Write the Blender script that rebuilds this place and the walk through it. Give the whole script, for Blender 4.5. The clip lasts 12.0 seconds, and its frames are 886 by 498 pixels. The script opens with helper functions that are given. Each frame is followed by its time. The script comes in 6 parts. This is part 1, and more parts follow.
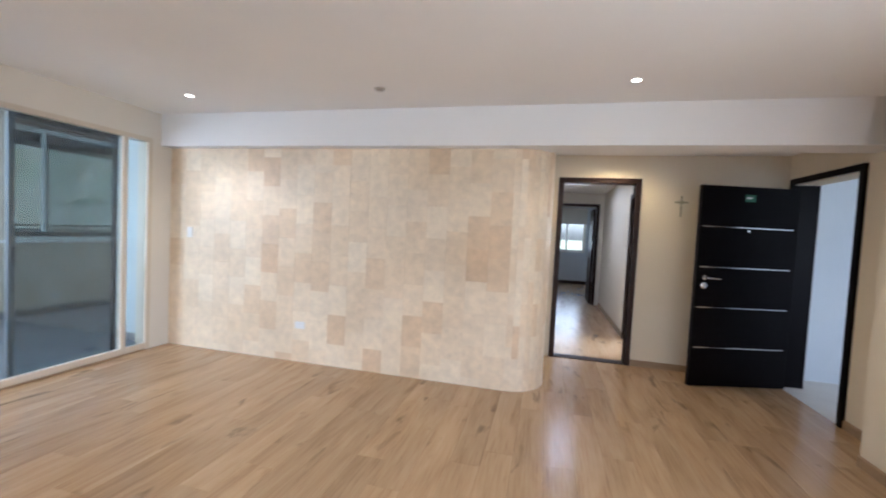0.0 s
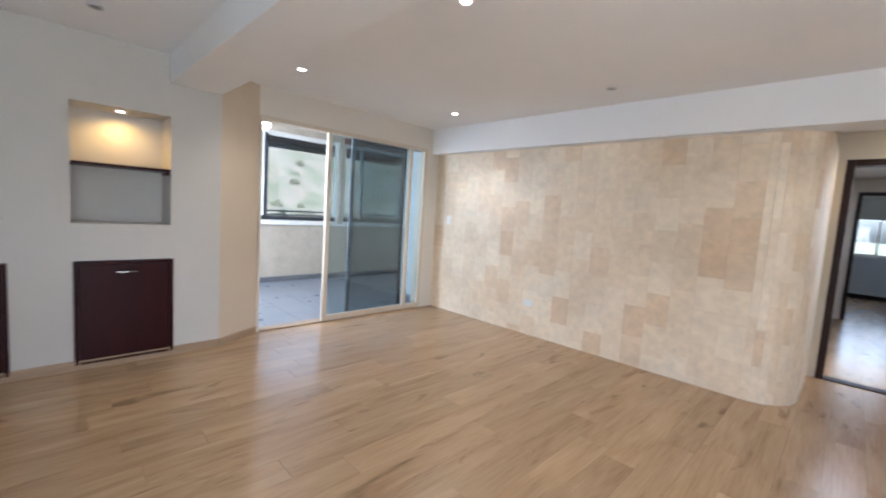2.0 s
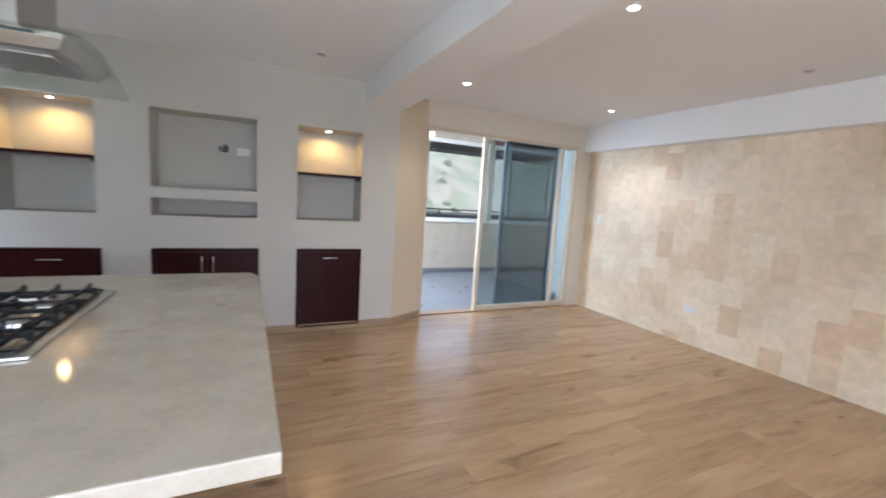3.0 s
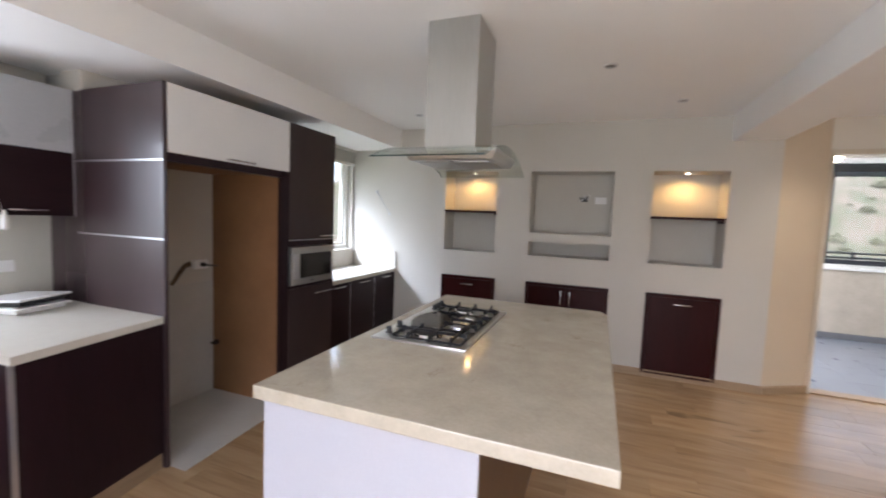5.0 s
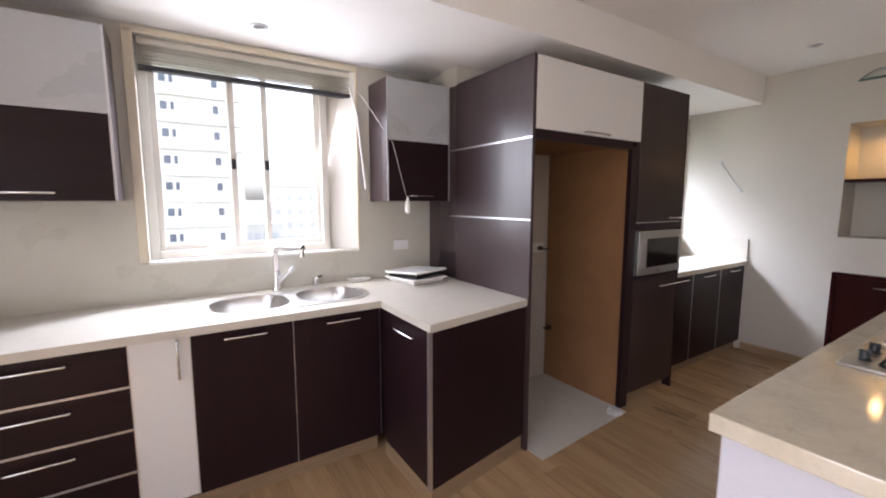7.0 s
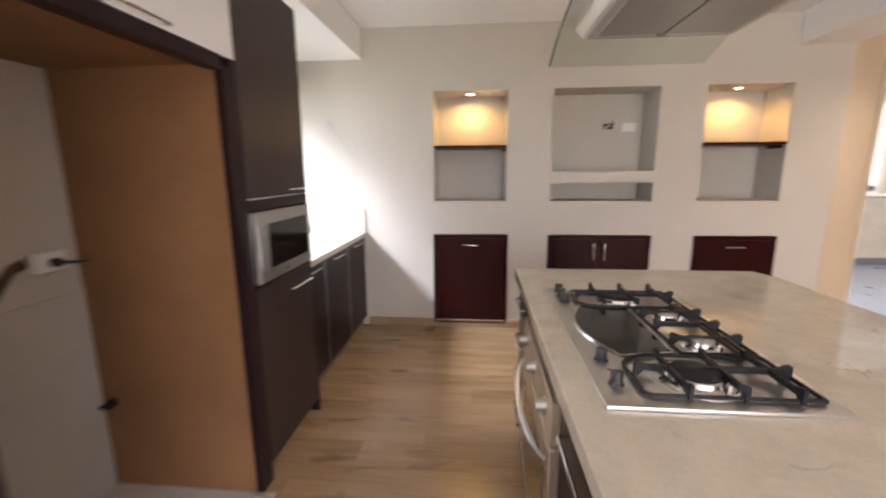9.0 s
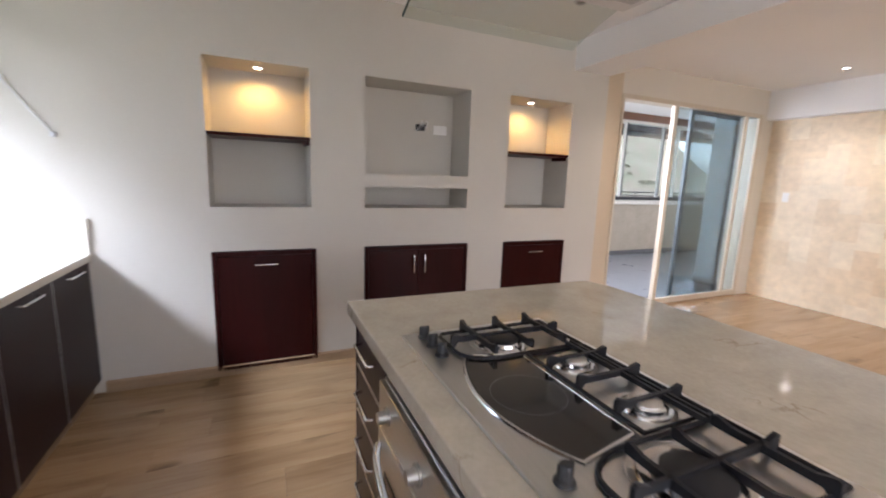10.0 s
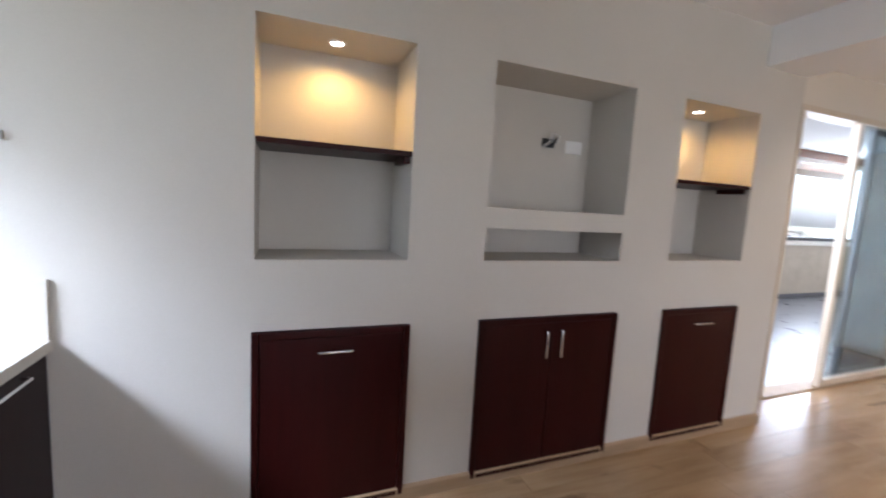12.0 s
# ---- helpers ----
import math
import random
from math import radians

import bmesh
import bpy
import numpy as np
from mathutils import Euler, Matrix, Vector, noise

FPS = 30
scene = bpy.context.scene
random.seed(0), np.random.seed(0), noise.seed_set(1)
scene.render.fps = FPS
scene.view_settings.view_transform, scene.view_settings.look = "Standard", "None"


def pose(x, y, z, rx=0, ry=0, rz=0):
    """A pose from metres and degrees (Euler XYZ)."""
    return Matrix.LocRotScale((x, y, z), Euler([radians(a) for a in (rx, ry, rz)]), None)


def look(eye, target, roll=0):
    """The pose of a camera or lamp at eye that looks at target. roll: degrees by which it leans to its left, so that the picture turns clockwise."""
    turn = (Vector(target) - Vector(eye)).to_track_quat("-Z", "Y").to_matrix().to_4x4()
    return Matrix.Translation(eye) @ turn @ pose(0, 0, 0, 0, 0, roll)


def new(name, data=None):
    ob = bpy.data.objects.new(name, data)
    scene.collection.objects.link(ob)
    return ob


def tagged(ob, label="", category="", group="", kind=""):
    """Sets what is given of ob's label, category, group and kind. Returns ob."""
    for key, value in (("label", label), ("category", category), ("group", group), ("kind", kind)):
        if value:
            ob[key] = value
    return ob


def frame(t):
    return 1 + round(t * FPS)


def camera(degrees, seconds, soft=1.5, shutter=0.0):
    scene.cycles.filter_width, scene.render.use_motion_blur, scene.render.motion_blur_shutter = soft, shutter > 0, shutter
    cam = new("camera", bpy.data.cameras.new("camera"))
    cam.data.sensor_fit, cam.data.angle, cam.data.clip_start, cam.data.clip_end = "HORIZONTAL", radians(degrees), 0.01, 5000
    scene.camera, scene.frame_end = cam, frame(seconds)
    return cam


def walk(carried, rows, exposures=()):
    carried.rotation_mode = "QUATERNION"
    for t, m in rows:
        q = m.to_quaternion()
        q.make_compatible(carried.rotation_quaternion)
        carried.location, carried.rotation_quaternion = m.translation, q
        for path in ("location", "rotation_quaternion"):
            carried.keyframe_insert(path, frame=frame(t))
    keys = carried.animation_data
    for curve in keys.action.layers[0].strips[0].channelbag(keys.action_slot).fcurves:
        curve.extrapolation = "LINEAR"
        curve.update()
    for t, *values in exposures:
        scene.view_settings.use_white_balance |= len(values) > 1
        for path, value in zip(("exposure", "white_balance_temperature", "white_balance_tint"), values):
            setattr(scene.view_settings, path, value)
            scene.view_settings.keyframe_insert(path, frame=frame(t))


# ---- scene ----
cam = camera(94.4, 12.0, soft=1.9, shutter=0.4)
PATH = [
    (0, (0.251, 0.388, 1.453), (-0.235, 2.326, 1.364), 2.9),
    (0.5, (0.227, 0.194, 1.459), (-0.513, 2.048, 1.342), 3.1),
    (1, (0.243, 0.082, 1.447), (-0.7, 1.84, 1.309), 3.2),
    (1.5, (0.337, 0.03, 1.446), (-0.83, 1.647, 1.29), 3.5),
    (2, (0.496, -0.042, 1.42), (-0.912, 1.367, 1.237), 3.7),
    (2.5, (0.577, -0.181, 1.422), (-1.039, 0.979, 1.211), 3.8),
    (2.7, (0.594, -0.255, 1.438), (-1.094, 0.794, 1.212), 3.7),
    (4.3, (0.867, -0.342, 1.445), (-1.117, -0.486, 1.239), 3.1),
    (4.5, (0.881, -0.327, 1.46), (-1.086, -0.636, 1.269), 2.9),
    (5, (0.888, -0.319, 1.524), (-0.977, -1.025, 1.372), 2.3),
    (5.5, (0.884, -0.362, 1.531), (-0.8, -1.432, 1.385), 1.6),
    (6, (0.893, -0.466, 1.508), (-0.565, -1.824, 1.337), 1.1),
    (6.5, (0.931, -0.711, 1.478), (-0.259, -2.304, 1.264), 0.4),
    (6.7, (0.94, -0.813, 1.453), (-0.13, -2.487, 1.224), 0.3),
    (8.3, (0.35, -1.594, 1.424), (-1.305, -2.665, 1.089), -2.0),
    (8.5, (0.239, -1.622, 1.412), (-1.559, -2.423, 1.06), -1.7),
    (8.8, (0.091, -1.596, 1.39), (-1.825, -2.04, 1.03), -0.9),
    (9, (-0.08, -1.645, 1.406), (-2.038, -1.82, 1.034), -0.4),
    (9.5, (-0.389, -1.675, 1.382), (-2.318, -1.291, 1.018), 1.2),
    (10, (-0.683, -1.745, 1.38), (-2.482, -0.94, 1.041), 2.0),
    (10.5, (-1.017, -1.776, 1.387), (-2.703, -0.745, 1.083), 2.4),
    (11, (-1.365, -1.862, 1.388), (-3.027, -0.785, 1.106), 2.4),
    (11.5, (-1.69, -1.95, 1.396), (-3.393, -0.935, 1.135), 2.3),
    (12, (-1.941, -1.937, 1.411), (-3.79, -1.209, 1.187), 3.3),
]
walk(cam, [(t, look(eye, target, roll)) for t, eye, target, roll in PATH], exposures=[(0.0, 3.3, 5300.0, 12.0), (1.0, 3.1, 5300.0, 12.0), (2.5, 3.15, 5300.0, 11.0), (4.5, 3.05, 5800.0, 15.0), (5.5, 3.0, 5950.0, 17.0), (6.7, 2.85, 6150.0, 20.0), (8.5, 3.45, 6900.0, 26.0), (9.0, 3.5, 6550.0, 22.0), (9.7, 3.3, 6150.0, 20.0), (10.5, 3.15, 5900.0, 17.0), (12.0, 3.1, 5750.0, 17.0)])

# ---- world and daylight ----
world = bpy.data.worlds.new("overcast_sky")
scene.world = world
world.use_nodes = True
wn = world.node_tree
sky = wn.nodes.new("ShaderNodeTexSky")
sky.sky_type, sky.sun_disc = "NISHITA", False
sky.sun_elevation, sky.sun_rotation = radians(64), radians(107)
sky.air_density, sky.dust_density, sky.ozone_density = 1.0, 4.0, 1.0
soft_sky = wn.nodes.new("ShaderNodeHueSaturation")
soft_sky.inputs["Saturation"].default_value = 0.35
wn.links.new(sky.outputs[0], soft_sky.inputs["Color"])
wn.links.new(soft_sky.outputs[0], wn.nodes["Background"].inputs["Color"])
wn.nodes["Background"].inputs["Strength"].default_value = 0.12

sun = new("sun", bpy.data.lights.new("sun", "SUN"))
sun.data.energy, sun.data.angle, sun.data.color = 0.8, radians(30), (1.0, 0.97, 0.92)
sun.matrix_world = look((11.7, -3.6, 25.0), (0, 0, 0))


def window_light(name, at, target, wide, high, watts, colour):
    lamp = new(name, bpy.data.lights.new(name, "AREA"))
    lamp.data.shape, lamp.data.size, lamp.data.size_y = "RECTANGLE", wide, high
    lamp.data.energy, lamp.data.color = watts, colour
    lamp.matrix_world = look(at, target)
    return lamp


# sky light at openings facing open sky; east, side-room, lobby, south balcony ones unseen
# fill lamp in the added east opening, aimed up to brighten the ceiling
window_light("sky_light_east_window", (2.68, -0.15, 0.98), (0.2, 0.5, 2.9), 3.2, 1.1, 6.8, (0.97, 0.975, 1.0))
window_light("sky_light_sink_window", (0.46, -3.74, 1.60), (-0.9, 4.0, 0.2), 1.00, 0.90, 3.0, (0.90, 0.95, 1.0))
window_light("sky_light_counter_window", (-2.82, -3.47, 1.66), (-2.45, -1.0, -0.2), 0.98, 1.00, 0.5, (0.82, 0.91, 1.0))
window_light("sky_light_balcony_north", (-6.84, 7.95, 1.85), (0.0, 7.9, 1.2), 1.6, 1.45, 18, (0.92, 0.96, 1.0))
window_light("sky_light_balcony_south", (-5.4, 0.44, 1.8), (-5.4, 6.0, 0.8), 2.3, 1.5, 17, (0.92, 0.96, 1.0))
window_light("sky_light_over_sink", (0.45, -5.6, 4.3), (0.35, -2.7, 0.7), 3.0, 2.2, 36, (0.91, 0.95, 1.0))
window_light("sky_light_over_counter", (-1.9, -5.5, 4.1), (-3.0, -2.0, 0.4), 3.0, 1.2, 135, (0.82, 0.91, 1.0))
window_light("sky_light_bedroom_window", (0.86, 13.94, 1.60), (0.86, 0.0, 1.2), 1.1, 1.2, 1.4, (0.97, 0.97, 1.0))
window_light("sky_light_side_room", (2.55, 7.2, 1.6), (0.0, 7.0, 1.3), 1.6, 1.3, 14, (0.97, 0.98, 1.0))
window_light("sky_light_lobby", (4.0, 2.60, 1.6), (3.9, 5.75, 1.3), 1.6, 1.4, 1.1, (0.78, 0.84, 1.0))

window_light("corridor_lamp_light", (0.69, 7.9, 2.385), (0.69, 7.9, 0.0), 0.28, 0.28, 1.0, (0.93, 0.95, 1.0))


def downlight(name, x, y, z, watts, colour=(1.0, 0.74, 0.45), size=120):
    lamp = new(name, bpy.data.lights.new(name, "SPOT"))
    lamp.data.energy, lamp.data.color, lamp.data.spot_size = watts, colour, radians(size)
    lamp.data.spot_blend, lamp.data.shadow_soft_size = 0.7, 0.03
    lamp.location = (x, y, z)
    return lamp


for px, py in ((-3.05, 1.63), (-2.98, 3.49), (-1.14, 1.65), (0.79, 3.52)):
    downlight("downlight_beam", px, py, 2.555, 4.2, (1.0, 0.85, 0.64))
for py in (-1.73, 0.47):
    downlight("niche_beam", -3.84, py, 2.05, 1.45, (1.0, 0.57, 0.15), 165)
downlight("entrance_beam", 0.95, 5.15, 2.315, 2.4, (1.0, 0.72, 0.36), 168)


# ---- materials ----
def mat(name, c1, c2=None, rough=0.5, metal=0.0, scale=6.0, fine=70.0, amount=0.5, bump=0.05, stretch=(1, 1, 1),
        spec=0.5, vary=0.0, coat=0.0, rough_var=0.04):
    """A surface with colour variation at two scales, uneven gloss and fine relief."""
    m = bpy.data.materials.new(name)
    m.use_nodes = True
    nt = m.node_tree
    N, L = nt.nodes, nt.links
    b = N["Principled BSDF"]
    c2 = c2 or tuple(v * 0.88 for v in c1)
    tc, mp = N.new("ShaderNodeTexCoord"), N.new("ShaderNodeMapping")
    mp.inputs["Scale"].default_value = stretch
    L.new(tc.outputs["Object"], mp.inputs["Vector"])
    vec = mp.outputs[0]
    info = None
    if vary:
        info, add = N.new("ShaderNodeObjectInfo"), N.new("ShaderNodeVectorMath")
        mul = N.new("ShaderNodeMath")
        mul.operation, mul.inputs[1].default_value = "MULTIPLY", 37.0
        L.new(info.outputs["Random"], mul.inputs[0])
        L.new(mp.outputs[0], add.inputs[0])
        L.new(mul.outputs[0], add.inputs[1])
        vec = add.outputs[0]
    n1, n2, mixf = N.new("ShaderNodeTexNoise"), N.new("ShaderNodeTexNoise"), N.new("ShaderNodeMath")
    n1.inputs["Scale"].default_value, n1.inputs["Detail"].default_value = scale, 6
    n2.inputs["Scale"].default_value, n2.inputs["Detail"].default_value = fine, 3
    L.new(vec, n1.inputs["Vector"])
    L.new(vec, n2.inputs["Vector"])
    mixf.operation = "MULTIPLY_ADD"
    mixf.inputs[1].default_value = 0.35
    L.new(n2.outputs["Fac"], mixf.inputs[0])
    half = N.new("ShaderNodeMath")
    half.operation, half.inputs[1].default_value = "MULTIPLY", 0.65
    L.new(n1.outputs["Fac"], half.inputs[0])
    L.new(half.outputs[0], mixf.inputs[2])
    ramp = N.new("ShaderNodeValToRGB")
    ramp.color_ramp.elements[0].position, ramp.color_ramp.elements[1].position = 0.5 - 0.25 * amount, 0.5 + 0.25 * amount
    ramp.color_ramp.elements[0].color, ramp.color_ramp.elements[1].color = (*c2, 1), (*c1, 1)
    L.new(mixf.outputs[0], ramp.inputs[0])
    col = ramp.outputs[0]
    if vary:
        hs, rng = N.new("ShaderNodeHueSaturation"), N.new("ShaderNodeMapRange")
        rng.inputs["To Min"].default_value, rng.inputs["To Max"].default_value = 1 - vary, 1 + vary
        L.new(info.outputs["Random"], rng.inputs["Value"])
        L.new(rng.outputs[0], hs.inputs["Value"])
        L.new(col, hs.inputs["Color"])
        col = hs.outputs[0]
    L.new(col, b.inputs["Base Color"])
    rr = N.new("ShaderNodeMapRange")
    rr.inputs["To Min"].default_value, rr.inputs["To Max"].default_value = max(0.02, rough - rough_var), min(1, rough + rough_var)
    L.new(n1.outputs["Fac"], rr.inputs["Value"])
    L.new(rr.outputs[0], b.inputs["Roughness"])
    b.inputs["Metallic"].default_value = metal
    b.inputs["Specular IOR Level"].default_value = spec
    b.inputs["Coat Weight"].default_value = coat
    b.inputs["Coat Roughness"].default_value = 0.08
    if bump:
        bp = N.new("ShaderNodeBump")
        bp.inputs["Strength"].default_value, bp.inputs["Distance"].default_value = bump, 0.002
        L.new(mixf.outputs[0], bp.inputs["Height"])
        L.new(bp.outputs[0], b.inputs["Normal"])
    return m


def glass_mat(name, tint, rough=0.0, face=0.05):
    """Thin glass: it lets light through in its tint and mirrors more at a glancing view."""
    m = bpy.data.materials.new(name)
    m.use_nodes = True
    N, L = m.node_tree.nodes, m.node_tree.links
    N.remove(N["Principled BSDF"])
    tr, gl, mx, lw = N.new("ShaderNodeBsdfTransparent"), N.new("ShaderNodeBsdfGlossy"), N.new("ShaderNodeMixShader"), N.new("ShaderNodeLayerWeight")
    tr.inputs["Color"].default_value = (*tint, 1)
    gl.inputs["Roughness"].default_value = 0.02 + rough
    lw.inputs["Blend"].default_value = 0.5
    pw, ad = N.new("ShaderNodeMath"), N.new("ShaderNodeMath")
    pw.operation, pw.inputs[1].default_value = "POWER", 4.0
    ad.operation, ad.inputs[1].default_value, ad.inputs[2].default_value = "MULTIPLY_ADD", 0.55, face
    L.new(lw.outputs["Facing"], pw.inputs[0])
    L.new(pw.outputs[0], ad.inputs[0])
    L.new(ad.outputs[0], mx.inputs[0])
    L.new(tr.outputs[0], mx.inputs[1])
    L.new(gl.outputs[0], mx.inputs[2])
    L.new(mx.outputs[0], N["Material Output"].inputs["Surface"])
    return m


def stone_mat(name):
    """Travertine: tiles that differ in tone, with cloudy patches, pores and faint veins."""
    m = bpy.data.materials.new(name)
    m.use_nodes = True
    N, L = m.node_tree.nodes, m.node_tree.links
    b = N["Principled BSDF"]
    info, geo, tc = N.new("ShaderNodeObjectInfo"), N.new("ShaderNodeNewGeometry"), N.new("ShaderNodeTexCoord")
    tone = N.new("ShaderNodeValToRGB")
    cr = tone.color_ramp
    cr.elements[0].position, cr.elements[0].color = 0.0, (0.83, 0.725, 0.575, 1)
    cr.elements[1].position, cr.elements[1].color = 1.0, (0.69, 0.53, 0.37, 1)
    for p, c in ((0.50, (0.795, 0.675, 0.52, 1)), (0.82, (0.77, 0.640, 0.48, 1)), (0.94, (0.72, 0.575, 0.415, 1))):
        cr.elements.new(p).color = c
    L.new(info.outputs["Random"], tone.inputs[0])
    add, mul = N.new("ShaderNodeVectorMath"), N.new("ShaderNodeMath")
    mul.operation, mul.inputs[1].default_value = "MULTIPLY", 21.0
    L.new(info.outputs["Random"], mul.inputs[0])
    L.new(tc.outputs["Object"], add.inputs[0])
    L.new(mul.outputs[0], add.inputs[1])
    cloud, patch, pore = N.new("ShaderNodeTexNoise"), N.new("ShaderNodeTexNoise"), N.new("ShaderNodeTexNoise")
    cloud.inputs["Scale"].default_value, cloud.inputs["Detail"].default_value = 13.0, 7
    patch.inputs["Scale"].default_value, patch.inputs["Detail"].default_value = 1.5, 5
    pore.inputs["Scale"].default_value, pore.inputs["Detail"].default_value = 60.0, 3
    L.new(add.outputs[0], cloud.inputs["Vector"])
    L.new(geo.outputs["Position"], patch.inputs["Vector"])
    L.new(add.outputs[0], pore.inputs["Vector"])
    rng = N.new("ShaderNodeMapRange")
    rng.inputs["From Min"].default_value, rng.inputs["From Max"].default_value = 0.3, 0.7
    rng.inputs["To Min"].default_value, rng.inputs["To Max"].default_value = 0.91, 1.07
    L.new(cloud.outputs["Fac"], rng.inputs["Value"])
    rng2 = N.new("ShaderNodeMapRange")
    rng2.inputs["From Min"].default_value, rng2.inputs["From Max"].default_value = 0.35, 0.65
    rng2.inputs["To Min"].default_value, rng2.inputs["To Max"].default_value = 0.90, 1.08
    L.new(patch.outputs["Fac"], rng2.inputs["Value"])
    f = N.new("ShaderNodeMath")
    f.operation = "MULTIPLY"
    L.new(rng.outputs[0], f.inputs[0])
    L.new(rng2.outputs[0], f.inputs[1])
    hole = N.new("ShaderNodeMapRange")
    hole.inputs["From Min"].default_value, hole.inputs["From Max"].default_value = 0.27, 0.36
    hole.inputs["To Min"].default_value, hole.inputs["To Max"].default_value = 0.85, 1.0
    L.new(pore.outputs["Fac"], hole.inputs["Value"])
    f2 = N.new("ShaderNodeMath")
    f2.operation = "MULTIPLY"
    L.new(f.outputs[0], f2.inputs[0])
    L.new(hole.outputs[0], f2.inputs[1])
    hs = N.new("ShaderNodeHueSaturation")
    L.new(f2.outputs[0], hs.inputs["Value"])
    hs.inputs["Saturation"].default_value = 1.15
    L.new(tone.outputs[0], hs.inputs["Color"])
    L.new(hs.outputs[0], b.inputs["Base Color"])
    b.inputs["Roughness"].default_value = 0.45
    bp = N.new("ShaderNodeBump")
    bp.inputs["Strength"].default_value, bp.inputs["Distance"].default_value = 0.3, 0.002
    L.new(hole.outputs[0], bp.inputs["Height"])
    L.new(bp.outputs[0], b.inputs["Normal"])
    return m


def plank_mat(name):
    """Oak laminate: long grain, darker streaks and knots, boards that differ a little."""
    m = bpy.data.materials.new(name)
    m.use_nodes = True
    N, L = m.node_tree.nodes, m.node_tree.links
    b = N["Principled BSDF"]
    info, tc, mul, add = N.new("ShaderNodeObjectInfo"), N.new("ShaderNodeTexCoord"), N.new("ShaderNodeMath"), N.new("ShaderNodeVectorMath")
    mul.operation, mul.inputs[1].default_value = "MULTIPLY", 43.0
    L.new(info.outputs["Random"], mul.inputs[0])
    L.new(tc.outputs["Object"], add.inputs[0])
    L.new(mul.outputs[0], add.inputs[1])

    def grain(scale, stretch, detail, warp=0.0):
        mp, n = N.new("ShaderNodeMapping"), N.new("ShaderNodeTexNoise")
        mp.inputs["Scale"].default_value = stretch
        L.new(add.outputs[0], mp.inputs["Vector"])
        L.new(mp.outputs[0], n.inputs["Vector"])
        n.inputs["Scale"].default_value, n.inputs["Detail"].default_value, n.inputs["Distortion"].default_value = scale, detail, warp
        return n.outputs["Fac"]

    long, fine, knot = grain(9.0, (1.0, 0.16, 1), 6, 0.6), grain(75.0, (1.0, 0.05, 1), 3), grain(7.0, (1.0, 0.30, 1), 3, 0.8)
    ramp = N.new("ShaderNodeValToRGB")
    cr = ramp.color_ramp
    cr.elements[0].position, cr.elements[0].color = 0.28, (0.272, 0.166, 0.085, 1)
    cr.elements[1].position, cr.elements[1].color = 0.70, (0.47, 0.326, 0.190, 1)
    cr.elements.new(0.48).color = (0.39, 0.255, 0.139, 1)
    mix = N.new("ShaderNodeMath")
    mix.operation, mix.inputs[1].default_value = "MULTIPLY_ADD", 0.30
    h = N.new("ShaderNodeMath")
    h.operation, h.inputs[1].default_value = "MULTIPLY", 0.70
    L.new(long, h.inputs[0])
    L.new(fine, mix.inputs[0])
    L.new(h.outputs[0], mix.inputs[2])
    L.new(mix.outputs[0], ramp.inputs[0])
    kr = N.new("ShaderNodeMapRange")
    kr.inputs["From Min"].default_value, kr.inputs["From Max"].default_value = 0.26, 0.38
    kr.inputs["To Min"].default_value, kr.inputs["To Max"].default_value = 0.55, 1.0
    L.new(knot, kr.inputs["Value"])
    vr = N.new("ShaderNodeMapRange")
    vr.inputs["To Min"].default_value, vr.inputs["To Max"].default_value = 0.90, 1.10
    L.new(info.outputs["Random"], vr.inputs["Value"])
    vm = N.new("ShaderNodeMath")
    vm.operation = "MULTIPLY"
    L.new(kr.outputs[0], vm.inputs[0])
    L.new(vr.outputs[0], vm.inputs[1])
    hs = N.new("ShaderNodeHueSaturation")
    L.new(vm.outputs[0], hs.inputs["Value"])
    L.new(ramp.outputs[0], hs.inputs["Color"])
    L.new(hs.outputs[0], b.inputs["Base Color"])
    rr = N.new("ShaderNodeMapRange")
    rr.inputs["To Min"].default_value, rr.inputs["To Max"].default_value = 0.17, 0.30
    L.new(long, rr.inputs["Value"])
    L.new(rr.outputs[0], b.inputs["Roughness"])
    bp = N.new("ShaderNodeBump")
    bp.inputs["Strength"].default_value, bp.inputs["Distance"].default_value = 0.10, 0.001
    L.new(fine, bp.inputs["Height"])
    L.new(bp.outputs[0], b.inputs["Normal"])
    return m


def glow_mat(name, colour, strength):
    m = bpy.data.materials.new(name)
    m.use_nodes = True
    b = m.node_tree.nodes["Principled BSDF"]
    b.inputs["Base Color"].default_value = (0.9, 0.9, 0.85, 1)
    b.inputs["Emission Color"].default_value = (*colour, 1)
    b.inputs["Emission Strength"].default_value = strength
    return m


M_NICHE = mat("warm_grey_wall_paint", (0.575, 0.545, 0.49), (0.545, 0.515, 0.46), rough=0.75, scale=1.6, fine=160, bump=0.12)
M_WARMW = mat("warm_white_wall_paint", (0.70, 0.65, 0.57), (0.67, 0.62, 0.54), rough=0.75, scale=1.6, fine=160, bump=0.12)
M_CREAM = mat("cream_wall_paint", (0.74, 0.67, 0.54), (0.70, 0.63, 0.50), rough=0.75, scale=1.6, fine=160, bump=0.12)
M_TAN = mat("tan_wall_paint", (0.60, 0.50, 0.37), (0.56, 0.46, 0.34), rough=0.75, scale=1.6, fine=160, bump=0.12)
M_COOL = mat("pale_blue_grey_wall_paint", (0.66, 0.70, 0.74), (0.61, 0.66, 0.71), rough=0.75, scale=1.6, fine=160, bump=0.12)
M_CEIL = mat("white_ceiling_paint", (0.85, 0.84, 0.825), (0.82, 0.81, 0.795), rough=0.85, scale=1.2, fine=140, bump=0.08)
